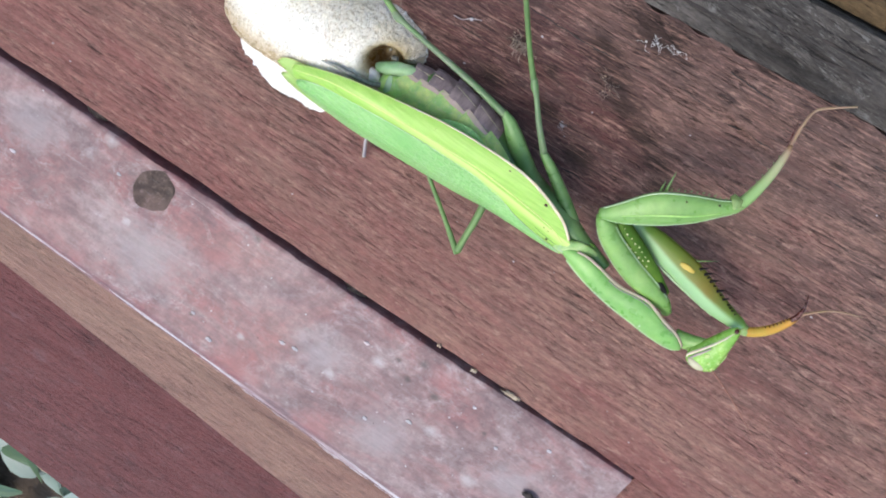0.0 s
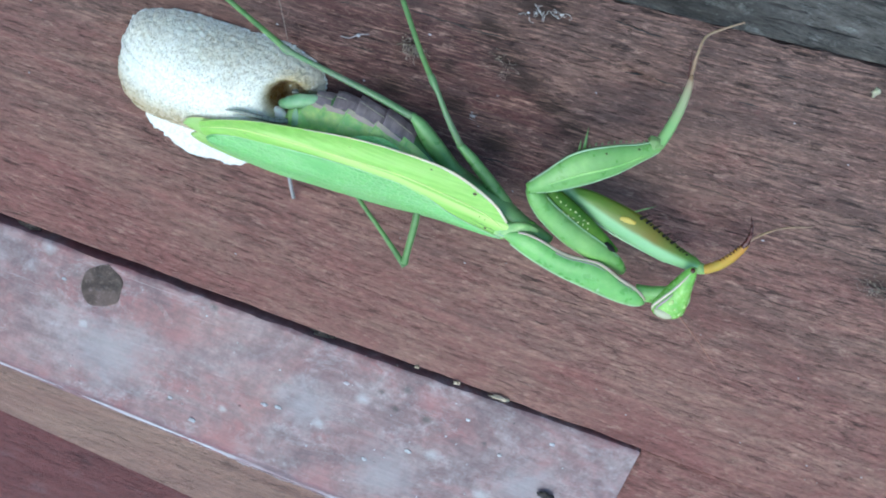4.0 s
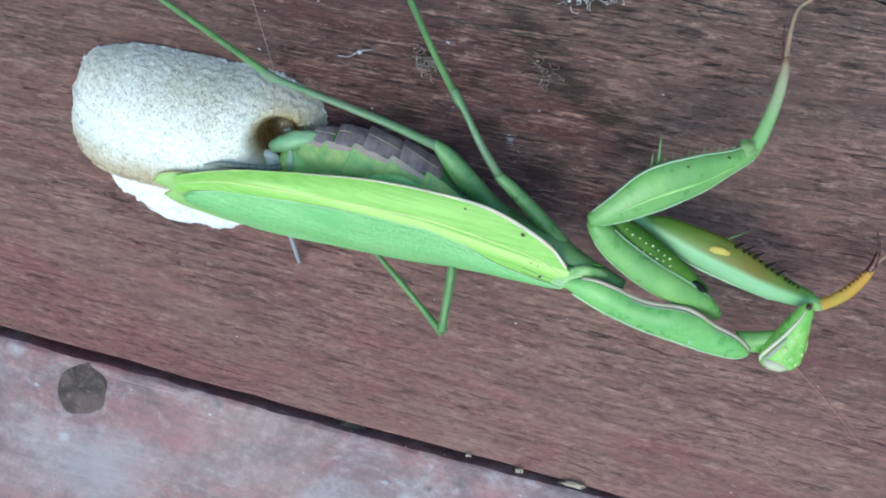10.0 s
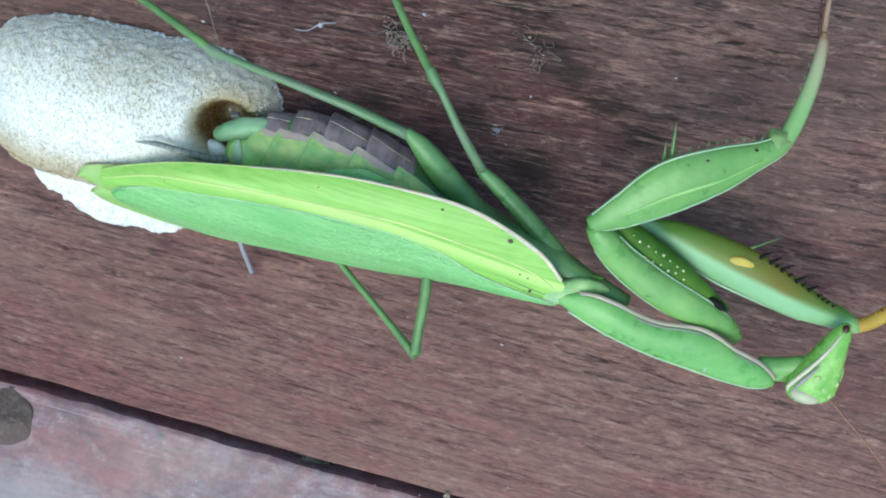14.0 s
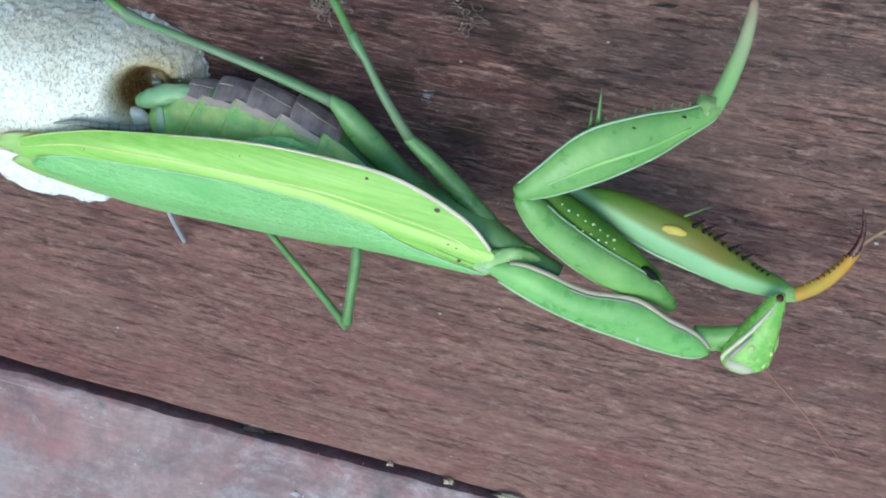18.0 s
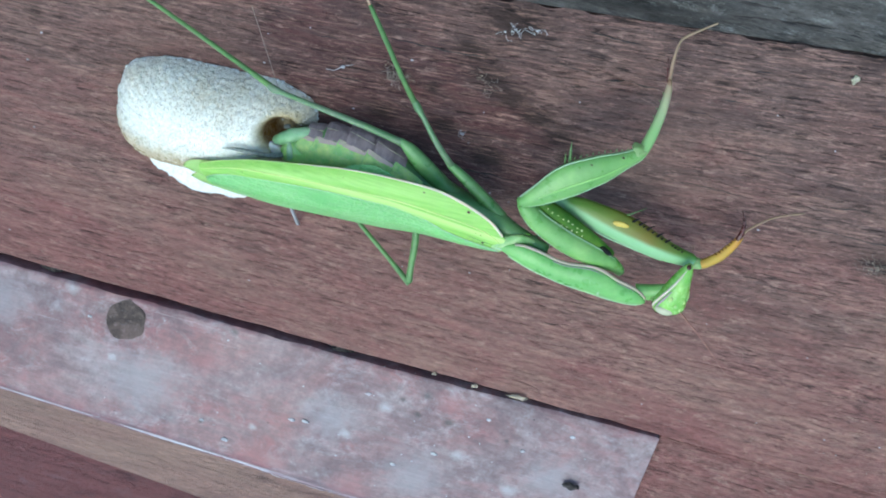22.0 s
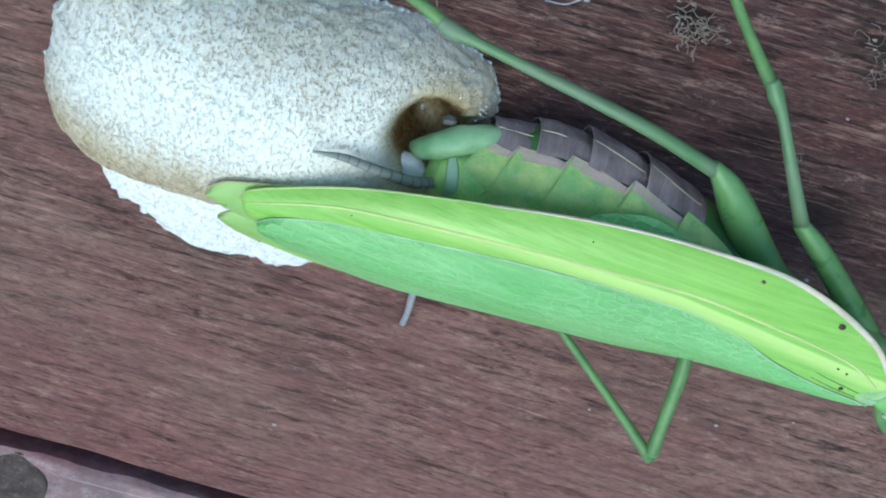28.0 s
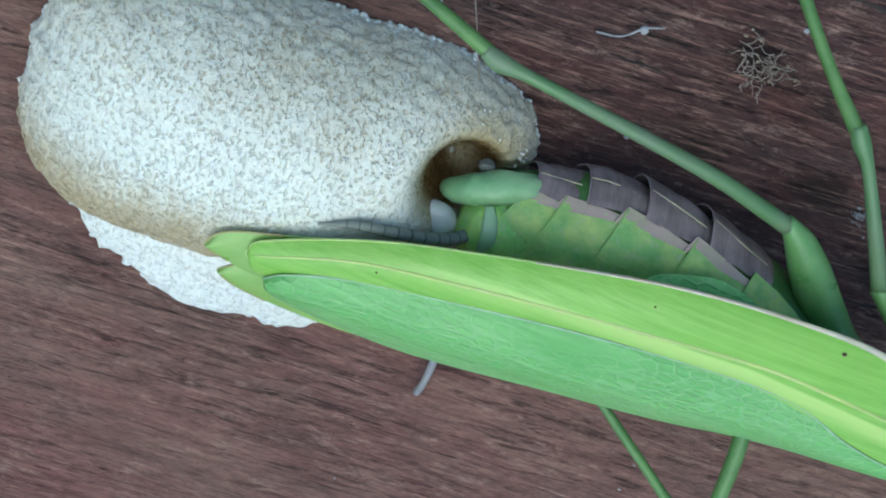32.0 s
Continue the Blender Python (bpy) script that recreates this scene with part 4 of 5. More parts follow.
tip_right, _ = sheet(
    sag([(-26.0, 31.75, 8.8), (-25.2, 32.9, 8.9), (-22.5, 33.9, 9.1), (-18.6, 35.4, 9.5), (-14, 36.6, 9.7)]),
    sag([(-26.0, 31.65, 8.8), (-24.6, 31.0, 8.5), (-22.5, 30.6, 8.3), (-18.6, 31.6, 8.5), (-14, 32.5, 8.7)]),
    lambda s, v: 0.25 * math.sin(math.pi * v), 30, 10, 0.08)
tip_right = part("hind_wing", tip_right, M_WINGTIP, mantis, "thin yellowish green hind wing tip")
tip_left, _ = sheet(
    sag([(-24.9, 29.95, 7.9), (-24.2, 30.6, 8.0), (-22.0, 31.2, 8.2), (-18.6, 31.6, 8.2), (-14, 31.8, 8.2)]),
    sag([(-24.9, 29.85, 7.9), (-23.9, 29.1, 7.5), (-21.9, 28.5, 7.1), (-18.6, 27.95, 6.6), (-14, 27.9, 6.4)]),
    lambda s, v: 0.3 * math.sin(math.pi * v), 30, 10, 0.08)
tip_left = part("hind_wing", tip_left, M_WINGTIP, mantis, "thin yellowish green hind wing tip")


def on_surface(surface, rows, n, lift, half, high):
    """A flat cord that runs on a sheet through rows of (s, v)."""
    return tube([(*(surface(s, v) + np.array((0, 0, lift))), half * w, high) for s, v, w in curve_points(rows, n)], n, 8)


part("yellow_vein", on_surface(right_top, [(0.1, 0.35, 0.3), (0.22, 0.38, 0.6), (0.375, 0.5, 0.9), (0.5, 0.64, 1.0), (0.625, 0.63, 1.0), (0.75, 0.56, 0.9), (0.875, 0.4, 0.7), (0.97, 0.4, 0.6)], 80, 0.0, 0.12, 0.05), M_YELLOWVEIN, right_wing, "pale yellow main vein")
part("wing_margin", on_surface(right_top, [(0.42, 0.0, 0.3), (0.6, 0.0, 0.7), (0.8, 0.0, 1.3), (0.98, 0.0, 1.0)], 60, 0.0, 0.17, 0.14), M_PALE, right_wing, "creamy white front margin")
part("wing_margin", on_surface(right_top, [(0.0, 0.05, 0.6), (0.1, 0.0, 0.6), (0.25, 0.0, 0.7), (0.45, 0.0, 0.7)], 40, 0.0, 0.09, 0.08), M_VEIN, right_wing, "thin light green front margin")
part("wing_margin", tube([(*p, 0.06, 0.05) for p in sag([(-22.9, 31.35, 9.1), (-23.9, 32.2, 9.12), (-23.5, 33.2, 9.35)])], 14, 8), M_VEIN, right_wing, "thin light green tip edge")
part("wing_margin", tube([(x, y, z, 0.065, 0.055) for x, y, z in LEFT_FOLD], 70, 8), M_PALEGREEN, left_wing, "thin milky green inner edge")
part("wing_margin", tube([(*p, 0.06, 0.05) for p in sag([(-22.5, 33.9, 9.1), (-25.2, 32.9, 8.9), (-26.0, 31.7, 8.8), (-24.6, 31.0, 8.5)])], 24, 8), M_TIPRIM, tip_right, "thin tan rim")
part("wing_margin", tube([(*p, 0.06, 0.05) for p in sag([(-24.2, 30.6, 8.0), (-24.9, 29.9, 7.9), (-23.9, 29.1, 7.5), (-21.9, 28.5, 7.1)])], 24, 8), M_TIPRIM, tip_left, "thin tan rim")
for k, (v0, v1) in enumerate(((0.78, 0.72), (0.88, 0.84))):
    part("fold_line", on_surface(right_top, [(0.84, v0, 0.5), (0.89, (v0 + v1) / 2, 1.0), (0.95, v1, 0.5)], 12, 0.0, 0.05, 0.03), M_LEG, right_wing, "fine dark green crease")
for s, v, r in ((0.69, 0.14, 0.11), (0.82, 0.12, 0.2), (0.88, 0.55, 0.07), (0.9, 0.8, 0.14), (0.5, 0.25, 0.05), (0.28, 0.55, 0.05), (0.86, 0.56, 0.07)):
    part("dark_speck", blob(right_top(s, v) + np.array((0, 0, 0.05)), (r * 1.3, r, 0.05), 10, 6), M_BROWN, right_wing, "small dark brown speck")

# thorax, pronotum, head
part("thorax", tube([(25, 34.4, 8.2, 0.7, 0.8), (20.5, 35.2, 7.8, 1.15, 1.3), (16, 35.7, 6.6, 1.8, 2.1), (10, 36.0, 5.6, 2.3, 2.4)], 20, 16), M_HIP, mantis)
SHIELD_EDGES = [(18.7, 34.2, 33.4), (20.2, 34.9, 32.9), (21.6, 35.2, 32.5), (23.8, 35.0, 31.9), (25.8, 34.5, 31.4), (27.7, 34.3, 31.0), (29.8, 34.6, 30.7), (31.3, 34.75, 30.55), (32.8, 34.4, 30.4), (35.0, 33.5, 30.1), (37.4, 32.8, 29.9), (39.0, 32.0, 29.95), (39.9, 31.3, 30.3), (40.2, 31.0, 30.6)]
SHIELD = [(x, (a + b) / 2, z, (a - b) / 2, h) for (x, a, b), z, h in zip(SHIELD_EDGES, (9.8, 9.9, 10.0, 10.1, 10.0, 9.9, 9.8, 9.7, 9.6, 9.4, 9.1, 8.9, 8.75, 8.7), (0.3, 0.6, 0.9, 1.05, 1.1, 1.1, 1.15, 1.2, 1.2, 1.1, 0.95, 0.7, 0.4, 0.15))]
pronotum = part("pronotum", tube(SHIELD, 44, 20), M_GREEN, mantis, "smooth green shield behind the head")


def shield_edge(angle, half):
    c, q = math.cos(radians(angle)), math.sin(radians(angle))
    return tube([(x + 0.2 * c * w, y + 0.99 * c * w, z + 1.02 * q * h, half, half) for x, y, z, w, h in curve_points(SHIELD[1:-1], 40)], 60, 8)


part("shield_margin", shield_edge(4, 0.23), M_PINK, pronotum, "pinkish cream raised margin")
part("shield_margin", tube([(x + 0.1, y + 0.88 * w, z + 0.42 * h, 0.1, 0.06) for x, y, z, w, h in curve_points(SHIELD[4:-2], 30)], 40, 8), M_LILAC, pronotum, "thin purple line inside the margin")
part("shield_groove", tube([(33.6, 33.2, 10.35, 0.12, 0.04), (33.2, 32.2, 10.66, 0.16, 0.05), (33.3, 31.0, 10.5, 0.14, 0.05)], 16, 8), M_PALEGREEN, pronotum, "faint pale cross groove")
part("shield_margin", shield_edge(172, 0.15), M_PALEGREEN, pronotum, "thin pale lower margin")
part("wing_root", tube([(16.8, 34.0, 9.5, 0.4, 0.25), (18.0, 34.0, 9.75, 0.9, 0.4), (19.0, 34.4, 9.6, 1.1, 0.5), (20.4, 35.1, 9.2, 0.95, 0.55), (21.8, 35.3, 8.8, 0.7, 0.5), (23.0, 35.2, 8.6, 0.25, 0.25)], 30, 18, knobs=0.08, seed=9), M_ROOT, mantis, "wrinkled pale green wing root")
for k in range(5):
    part("root_fold", tube([(18.0, 34.0 + 0.28 * (k - 1), 10.1, 0.12, 0.08), (18.9 + 0.2 * k, 33.7 + 0.42 * k, 10.05 - 0.12 * k, 0.16, 0.1), (19.4 + 0.45 * k, 33.9 + 0.46 * k, 9.75 - 0.14 * k, 0.08, 0.06)], 14, 8, knobs=0.15, seed=k), M_PALEGREEN, mantis, "pale fold at the wing root")
part("thorax_spot", blob((21.6, 36.5, 9.0), (0.5, 0.16, 0.1), 12, 6, 0.4, 2), M_LEGDARK, mantis, "dark green crease on the thorax")
part("neck_fold", blob((40.6, 31.9, 8.0), (1.0, 1.3, 0.7), 16, 10, 0.4, 5), M_LEGLIGHT, mantis, "soft green neck fold")
part("neck", tube([(38.6, 31.6, 8.0, 1.1, 0.9), (40.4, 32.2, 8.0, 1.0, 0.85), (41.6, 32.8, 8.2, 1.05, 0.85), (42.8, 33.4, 8.4, 1.1, 0.9)], 16, 14), M_LEGLIGHT, mantis)
head = part("head", tube([(43.9, 38.5, 8.4, 0.35, 0.3), (43.8, 37.6, 8.5, 0.8, 0.85), (43.65, 36.0, 8.6, 1.25, 1.25), (43.5, 34.2, 8.8, 1.75, 1.5), (43.35, 32.6, 9.0, 2.15, 1.5), (43.3, 31.3, 9.1, 2.2, 1.25), (43.4, 30.5, 9.1, 1.6, 0.9), (43.5, 30.1, 9.1, 0.6, 0.4)], 34, 22), M_HEAD, mantis, "triangular glossy lime green head")
part("compound_eye", blob((42.9, 31.15, 9.7), (1.45, 0.85, 0.85), 22, 14), M_EYE, head, "large pale greenish eye")
part("compound_eye", blob((43.75, 38.1, 8.75), (0.36, 0.5, 0.4), 16, 10), M_BROWN, head, "brown tipped eye seen edge on")
part("head_stripe", tube([(41.65, 30.6, 9.3, 0.12, 0.14), (41.25, 31.4, 9.5, 0.2, 0.18), (41.5, 32.8, 9.9, 0.2, 0.2), (42.3, 34.8, 9.95, 0.18, 0.18), (43.0, 36.4, 9.6, 0.15, 0.15), (43.6, 37.9, 9.1, 0.1, 0.1)], 26, 8), M_PALE, head, "cream stripe along the back of the head")
part("head_stripe", tube([(41.6, 31.5, 9.95, 0.1, 0.1), (41.8, 32.4, 10.15, 0.17, 0.1), (42.15, 33.4, 10.25, 0.15, 0.1), (42.6, 34.6, 10.15, 0.06, 0.08)], 14, 8), M_LILAC, head, "dark purple line beside the cream stripe")
part("face_plate", blob((44.7, 33.2, 8.7), (0.85, 1.7, 1.0), 16, 10), M_PLEURA, head, "yellowish green face")
for k, (x, y, z) in enumerate(((42.9, 33.4, 10.42), (43.9, 34.6, 10.12), (43.8, 32.6, 10.48), (44.2, 35.9, 9.6), (44.9, 33.2, 10.0), (44.7, 31.9, 10.15))):
    part("face_spot", blob((x, y, z), (0.3, 0.42, 0.05) if k == 0 else (0.15, 0.24, 0.05), 14, 8, 0.3, k), M_VEIN, head, "light yellow green spot")
ANTENNA_AT, ANTENNA2_AT = (44.3, 31.9, 9.7), (44.5, 32.9, 9.4)
antenna = part("antenna", tube([(*ANTENNA_AT, 0.12, 0.12), (46.6, 30.5, 10.2, 0.09, 0.09), (49.4, 28.8, 11.0, 0.07, 0.07), (54.0, 25.6, 12.4, 0.035, 0.035)], 24, 6), M_ANTENNA, mantis, "thin reddish antenna", pivot=ANTENNA_AT)
antenna_two = part("antenna", tube([(*ANTENNA2_AT, 0.1, 0.1), (45.9, 35.0, 9.9, 0.08, 0.08), (47.3, 38.2, 10.9, 0.06, 0.06), (48.4, 41.5, 12.2, 0.03, 0.03)], 24, 6), M_ANTENNA, mantis, "thin reddish antenna", pivot=ANTENNA2_AT)


def spine(base, tip, r):
    return tube([(*base, r, r), (*(np.array(base) * 0.5 + np.array(tip) * 0.5), r * 0.6, r * 0.6), (*tip, 0.01, 0.01)], 5, 6)


# the raised grasping leg
COXA = [(19.3, 42.0, 10.8, 0.7, 0.8), (20.6, 41.0, 10.4, 1.25, 1.2), (23.0, 39.2, 9.8, 1.5, 1.3), (27.0, 37.2, 9.2, 1.65, 1.4), (31.0, 35.7, 8.4, 1.55, 1.35), (34.2, 34.4, 7.4, 1.05, 1.0), (35.8, 33.2, 6.8, 0.7, 0.7)]
coxa = part("fore_coxa", tube(COXA, 34, 16), M_LEGLIGHT, mantis, "broad green upper arm")
part("inner_face", tube([(20.6, 42.3, 9.4, 0.5, 0.7), (22.5, 41.5, 9.0, 1.1, 1.0), (25.6, 39.9, 8.6, 1.35, 1.05), (29.6, 37.9, 8.1, 1.15, 0.95), (33.6, 35.8, 7.2, 0.6, 0.6)], 26, 14), M_LEGDARK, coxa, "dark olive inner side")
rng = np.random.default_rng(11)
for k in range(17):
    u = 0.02 + 0.96 * (k // 2 + 0.5 * (k % 2)) / 8.5
    x, y = 22.3 + 6.8 * u, 41.4 - 2.4 * u
    side = (0.62 - 0.4 * u) * (1 if k % 2 else -1) + rng.uniform(-0.12, 0.12)
    part("white_dot", blob((x + side * 0.35 + rng.uniform(-0.1, 0.1), y + side, 10.15 - 0.85 * u - 0.25 * side), (0.1, 0.09, 0.08) if k % 3 else (0.14, 0.13, 0.1), 8, 6), M_WHITEDOT, coxa)
part("black_spot", blob((32.5, 36.9, 8.35), (1.05, 0.36, 0.4), 16, 8, 0.2, 1, Euler((0, 0, radians(-24))).to_matrix()), M_BLACK, coxa, "glossy black spot")
FEMUR = [(19.0, 42.2, 11.0, 0.7, 0.7), (21.2, 44.5, 11.2, 1.55, 0.95), (24.0, 47.5, 11.0, 2.3, 1.05), (27.4, 49.9, 10.3, 1.95, 1.05), (30.0, 51.5, 9.3, 1.2, 0.95), (31.6, 52.5, 8.4, 0.85, 0.85), (32.2, 52.9, 8.0, 0.5, 0.5)]
femur = part("fore_femur", tube(FEMUR, 40, 18), M_LEGLIGHT, mantis, "broad leaf shaped green thigh")
for angle in (14, 166):
    part("thigh_rim", edge_line(FEMUR, angle, 0.11), M_PALEGREEN, femur, "translucent pale rim")
    part("arm_rim", edge_line(COXA[1:-1], angle, 0.09), M_PALEGREEN, coxa, "thin pale edge")
part("knee", blob((31.4, 52.9, 8.4), (1.0, 0.9, 0.9), 16, 10, 0.4, 3), M_LEGTIP, femur, "knobbly yellowish knee")
part("thigh_ridge", tube([(21.0, 44.3, 12.1, 0.1, 0.1), (24.0, 47.0, 12.05, 0.16, 0.1), (27.6, 49.4, 11.35, 0.14, 0.1), (30.4, 51.5, 10.2, 0.08, 0.08)], 24, 8), M_WINGVEIN, femur, "pale middle line")
for k in range(11):
    t = k / 10
    b = np.array((23.8, 50.3, 10.4)) * (1 - t) + np.array((30.6, 52.9, 8.9)) * t + np.array((0, 0.35 * math.sin(math.pi * t), 0))
    part("spine", spine(b, b + np.array((0.0, 0.3 + 0.15 * (k % 2), 0.0)), 0.12), M_LEG, femur)
part("spine", spine((23.4, 49.6, 10.3), (22.7, 52.7, 10.3), 0.24), M_LEG, femur, "long green spine")
part("spine", spine((22.9, 49.2, 10.3), (22.5, 50.9, 10.3), 0.18), M_LEG, femur)
for x, y, z in ((29.6, 52.2, 10.1), (26.0, 50.6, 11.2)):
    part("dark_speck", blob((x, y, z), (0.2, 0.12, 0.12), 8, 6), M_BROWN, femur)
tibia = part("fore_tibia", tube([(31.9, 52.7, 8.2, 0.75, 0.75), (32.4, 54.6, 7.3, 0.72, 0.7), (32.8, 57.4, 5.8, 0.6, 0.6), (32.8, 59.8, 4.5, 0.46, 0.46), (32.6, 61.2, 3.7, 0.25, 0.25)], 22, 12), M_SHIN, mantis, "green shin fading to tan")
for k in range(7):
    b = np.array((31.9, 54.0, 7.3)) * (1 - k / 6) + np.array((32.4, 59.4, 4.6)) * (k / 6)
    part("spine", spine(b, b + np.array((-0.35, 0.3, 0)), 0.08), M_LEG, tibia)
part("claw", spine((32.3, 60.8, 3.8), (31.4, 64.0, 2.6), 0.16), M_BROWN, tibia, "thin dark claw")
part("fore_tarsus", tube([(32.6, 61.0, 3.7, 0.26, 0.26), (32.4, 63.2, 2.2, 0.2, 0.2), (32.6, 65.4, 0.9, 0.17, 0.17), (34.2, 67.0, 0.5, 0.14, 0.14), (36.2, 68.6, 0.2, 0.1, 0.1)], 24, 8, knobs=0.12, seed=2), M_TAN, mantis, "thin jointed tan foot")

# the other grasping leg
femur2 = part("fore_femur", tube([(24.0, 40.7, 5.6, 0.8, 0.7), (27.0, 41.0, 6.2, 1.5, 1.1), (30.0, 40.6, 6.5, 1.95, 1.25), (34.5, 39.9, 6.7, 2.1, 1.3), (39.0, 38.6, 6.6, 1.75, 1.2), (42.5, 37.9, 6.3, 1.25, 1.0), (44.3, 37.6, 6.0, 1.0, 0.8), (45.2, 37.3, 5.9, 0.5, 0.5)], 40, 20), M_THIGH, mantis, "thigh seen from inside, pale green below and olive above")
part("thigh_ridge", tube([(27.4, 39.8, 6.9, 0.08, 0.08), (31.0, 38.4, 7.0, 0.12, 0.1), (35.6, 37.5, 6.9, 0.12, 0.1), (40.4, 36.8, 6.8, 0.1, 0.1)], 24, 8), M_PALEGREEN, femur2, "pale lower edge")
part("yellow_spot", blob((33.1, 40.95, 7.74), (1.25, 0.68, 0.15), 18, 8, 0.2, 2), M_YELLOW, femur2, "bright yellow oval spot")
for k, (x, y, q) in enumerate(((34.6, 41.7, 1.0), (35.6, 41.5, 0.95), (36.8, 41.1, 1.0), (38.4, 40.5, 0.95), (39.8, 40.0, 0.8), (40.8, 39.7, 0.35), (41.3, 39.5, 0.35), (41.8, 39.35, 0.3), (42.4, 39.15, 0.25), (36.2, 41.35, 0.4), (37.6, 40.85, 0.4), (39.1, 40.3, 0.35))):
    part("spine", spine((x, y, 7.1), (x + 0.85 * q, y + 1.0 * q, 7.15), 0.14 + 0.11 * q), M_BLACK, femur2, "short black spine")
part("spine", spine((33.6, 42.3, 6.9), (35.9, 44.1, 6.6), 0.12), M_LEG, femur2, "long thin green spine")
tibia2 = part("fore_tibia", tube([(44.5, 37.2, 6.0, 0.7, 0.7), (46.2, 37.6, 5.9, 0.7, 0.6), (48.0, 39.2, 5.4, 0.72, 0.55), (49.2, 41.2, 4.8, 0.6, 0.5), (49.6, 42.6, 4.6, 0.42, 0.4)], 22, 12), M_ORANGETIP, mantis, "orange shin with a toothed edge")
part("knee", blob((45.2, 37.35, 6.0), (1.15, 0.8, 0.75), 18, 12, 0.25, 9), M_LEGTIP, tibia2, "yellowish green knobbly knee")
part("claw", tube([(49.4, 41.7, 4.7, 0.52, 0.45), (49.5, 43.4, 4.7, 0.36, 0.34), (49.0, 45.2, 5.0, 0.2, 0.2), (48.0, 46.9, 5.2, 0.03, 0.03)], 14, 8), M_BROWN, tibia2, "curved dark brown claw")
for k in range(10):
    t = k / 9
    b = np.array((46.2, 38.2, 6.0)) * (1 - t) + np.array((48.9, 42.0, 5.0)) * t + np.array((0.35 * math.sin(math.pi * t), -0.1, 0))
    part("tooth", spine(b, b + np.array((-0.45, 0.25, 0.05)), 0.11), M_BROWN if k > 2 else M_ORANGE, tibia2)
part("fore_tarsus", tube([(49.4, 42.3, 4.3, 0.24, 0.22), (51.4, 43.7, 2.7, 0.15, 0.15), (54.0, 45.0, 1.2, 0.11, 0.11), (57.6, 46.4, 0.5, 0.06, 0.06)], 20, 8, knobs=0.1, seed=4), M_TAN, mantis, "thin orange foot")

# walking legs
part("hind_coxa", tube([(13.0, 36.4, 5.0, 1.0, 1.0), (9.8, 37.7, 5.7, 1.2, 1.1), (7.1, 39.7, 6.2, 1.25, 1.05), (4.9, 41.6, 6.6, 1.15, 1.0), (3.4, 42.9, 6.8, 0.88, 0.85), (2.5, 43.5, 6.9, 0.62, 0.62), (1.8, 43.9, 6.9, 0.42, 0.42)], 28, 16), M_HIP, mantis, "stout green leg base")
part("hind_femur", tube([(2.2, 43.6, 6.9, 0.5, 0.5), (-2.7, 44.7, 7.3, 0.44, 0.46), (-7.0, 45.2, 7.2, 0.4, 0.42), (-10.6, 45.5, 7.0, 0.36, 0.38), (-14.3, 45.7, 6.5, 0.34, 0.34), (-15.7, 45.7, 6.2, 0.54, 0.5), (-16.6, 45.9, 6.0, 0.42, 0.42)], 40, 12), M_LEGGREY, mantis, "long slender greyish green thigh")
part("hind_tibia", tube([(-16.0, 45.8, 6.1, 0.42, 0.42), (-22.0, 47.4, 4.5, 0.33, 0.33), (-33.6, 50.5, 1.7, 0.27, 0.27), (-43.0, 53.6, 0.8, 0.22, 0.22)], 24, 10), M_LEG, mantis)
part("hind_tarsus", tube([(-43.0, 53.6, 0.7, 0.25, 0.25), (-48.0, 55.2, 0.4, 0.2, 0.2), (-52.0, 56.0, 0.3, 0.12, 0.12)], 14, 8), M_TAN, mantis)
part("middle_coxa", tube([(18.0, 36.3, 6.6, 0.8, 0.9), (15.0, 38.3, 6.5, 0.85, 0.9), (11.2, 40.9, 6.6, 0.72, 0.75), (9.0, 42.2, 6.6, 0.5, 0.5)], 20, 12), M_HIP, mantis)
part("middle_femur", tube([(9.2, 42.1, 6.6, 0.5, 0.5), (6.4, 45.3, 7.1, 0.4, 0.42), (4.0, 48.2, 7.0, 0.34, 0.36), (3.0, 49.2, 6.8, 0.5, 0.48), (2.4, 49.9, 6.6, 0.42, 0.42)], 22, 12), M_LEGGREY, mantis)
part("middle_tibia", tube([(2.8, 49.4, 6.8, 0.42, 0.42), (0.0, 51.8, 4.9, 0.33, 0.33), (-3.5, 55.3, 2.5, 0.34, 0.34), (-6.4, 58.4, 0.9, 0.28, 0.28)], 22, 10), M_LEG, mantis)
part("middle_tarsus", tube([(-6.4, 58.4, 0.9, 0.24, 0.24), (-7.6, 60.2, 0.5, 0.2, 0.2), (-8.4, 62.6, 0.4, 0.1, 0.1)], 14, 8), M_TAN, mantis)
part("hind_femur", tube([(6.9, 31.6, 7.0, 0.5, 0.5), (7.4, 29.0, 7.6, 0.5, 0.5), (7.8, 25.0, 8.6, 0.45, 0.45), (8.0, 23.3, 9.0, 0.55, 0.5)], 20, 10), M_LEG, mantis, "thin green thigh below the wing")
part("hind_tibia", tube([(8.2, 22.9, 9.0, 0.45, 0.45), (4.0, 25.6, 7.6, 0.32, 0.32), (-1.0, 28.7, 6.0, 0.3, 0.3), (-8.0, 33.0, 3.0, 0.25, 0.25)], 20, 10), M_LEG, mantis)
part("hind_tarsus", tube([(-11.4, 28.0, 4.6, 0.22, 0.22), (-10.9, 26.2, 3.8, 0.26, 0.26), (-10.3, 23.4, 2.0, 0.24, 0.24), (-10.0, 21.6, 0.6, 0.28, 0.28)], 14, 8), M_GREYPALE, mantis, "pale grey foot below the wing")
part("middle_femur", tube([(21.5, 32.6, 6.6, 0.6, 0.6), (23.6, 30.2, 5.6, 0.65, 0.6), (25.2, 28.9, 5.0, 0.55, 0.5)], 14, 10), M_LEG, mantis)
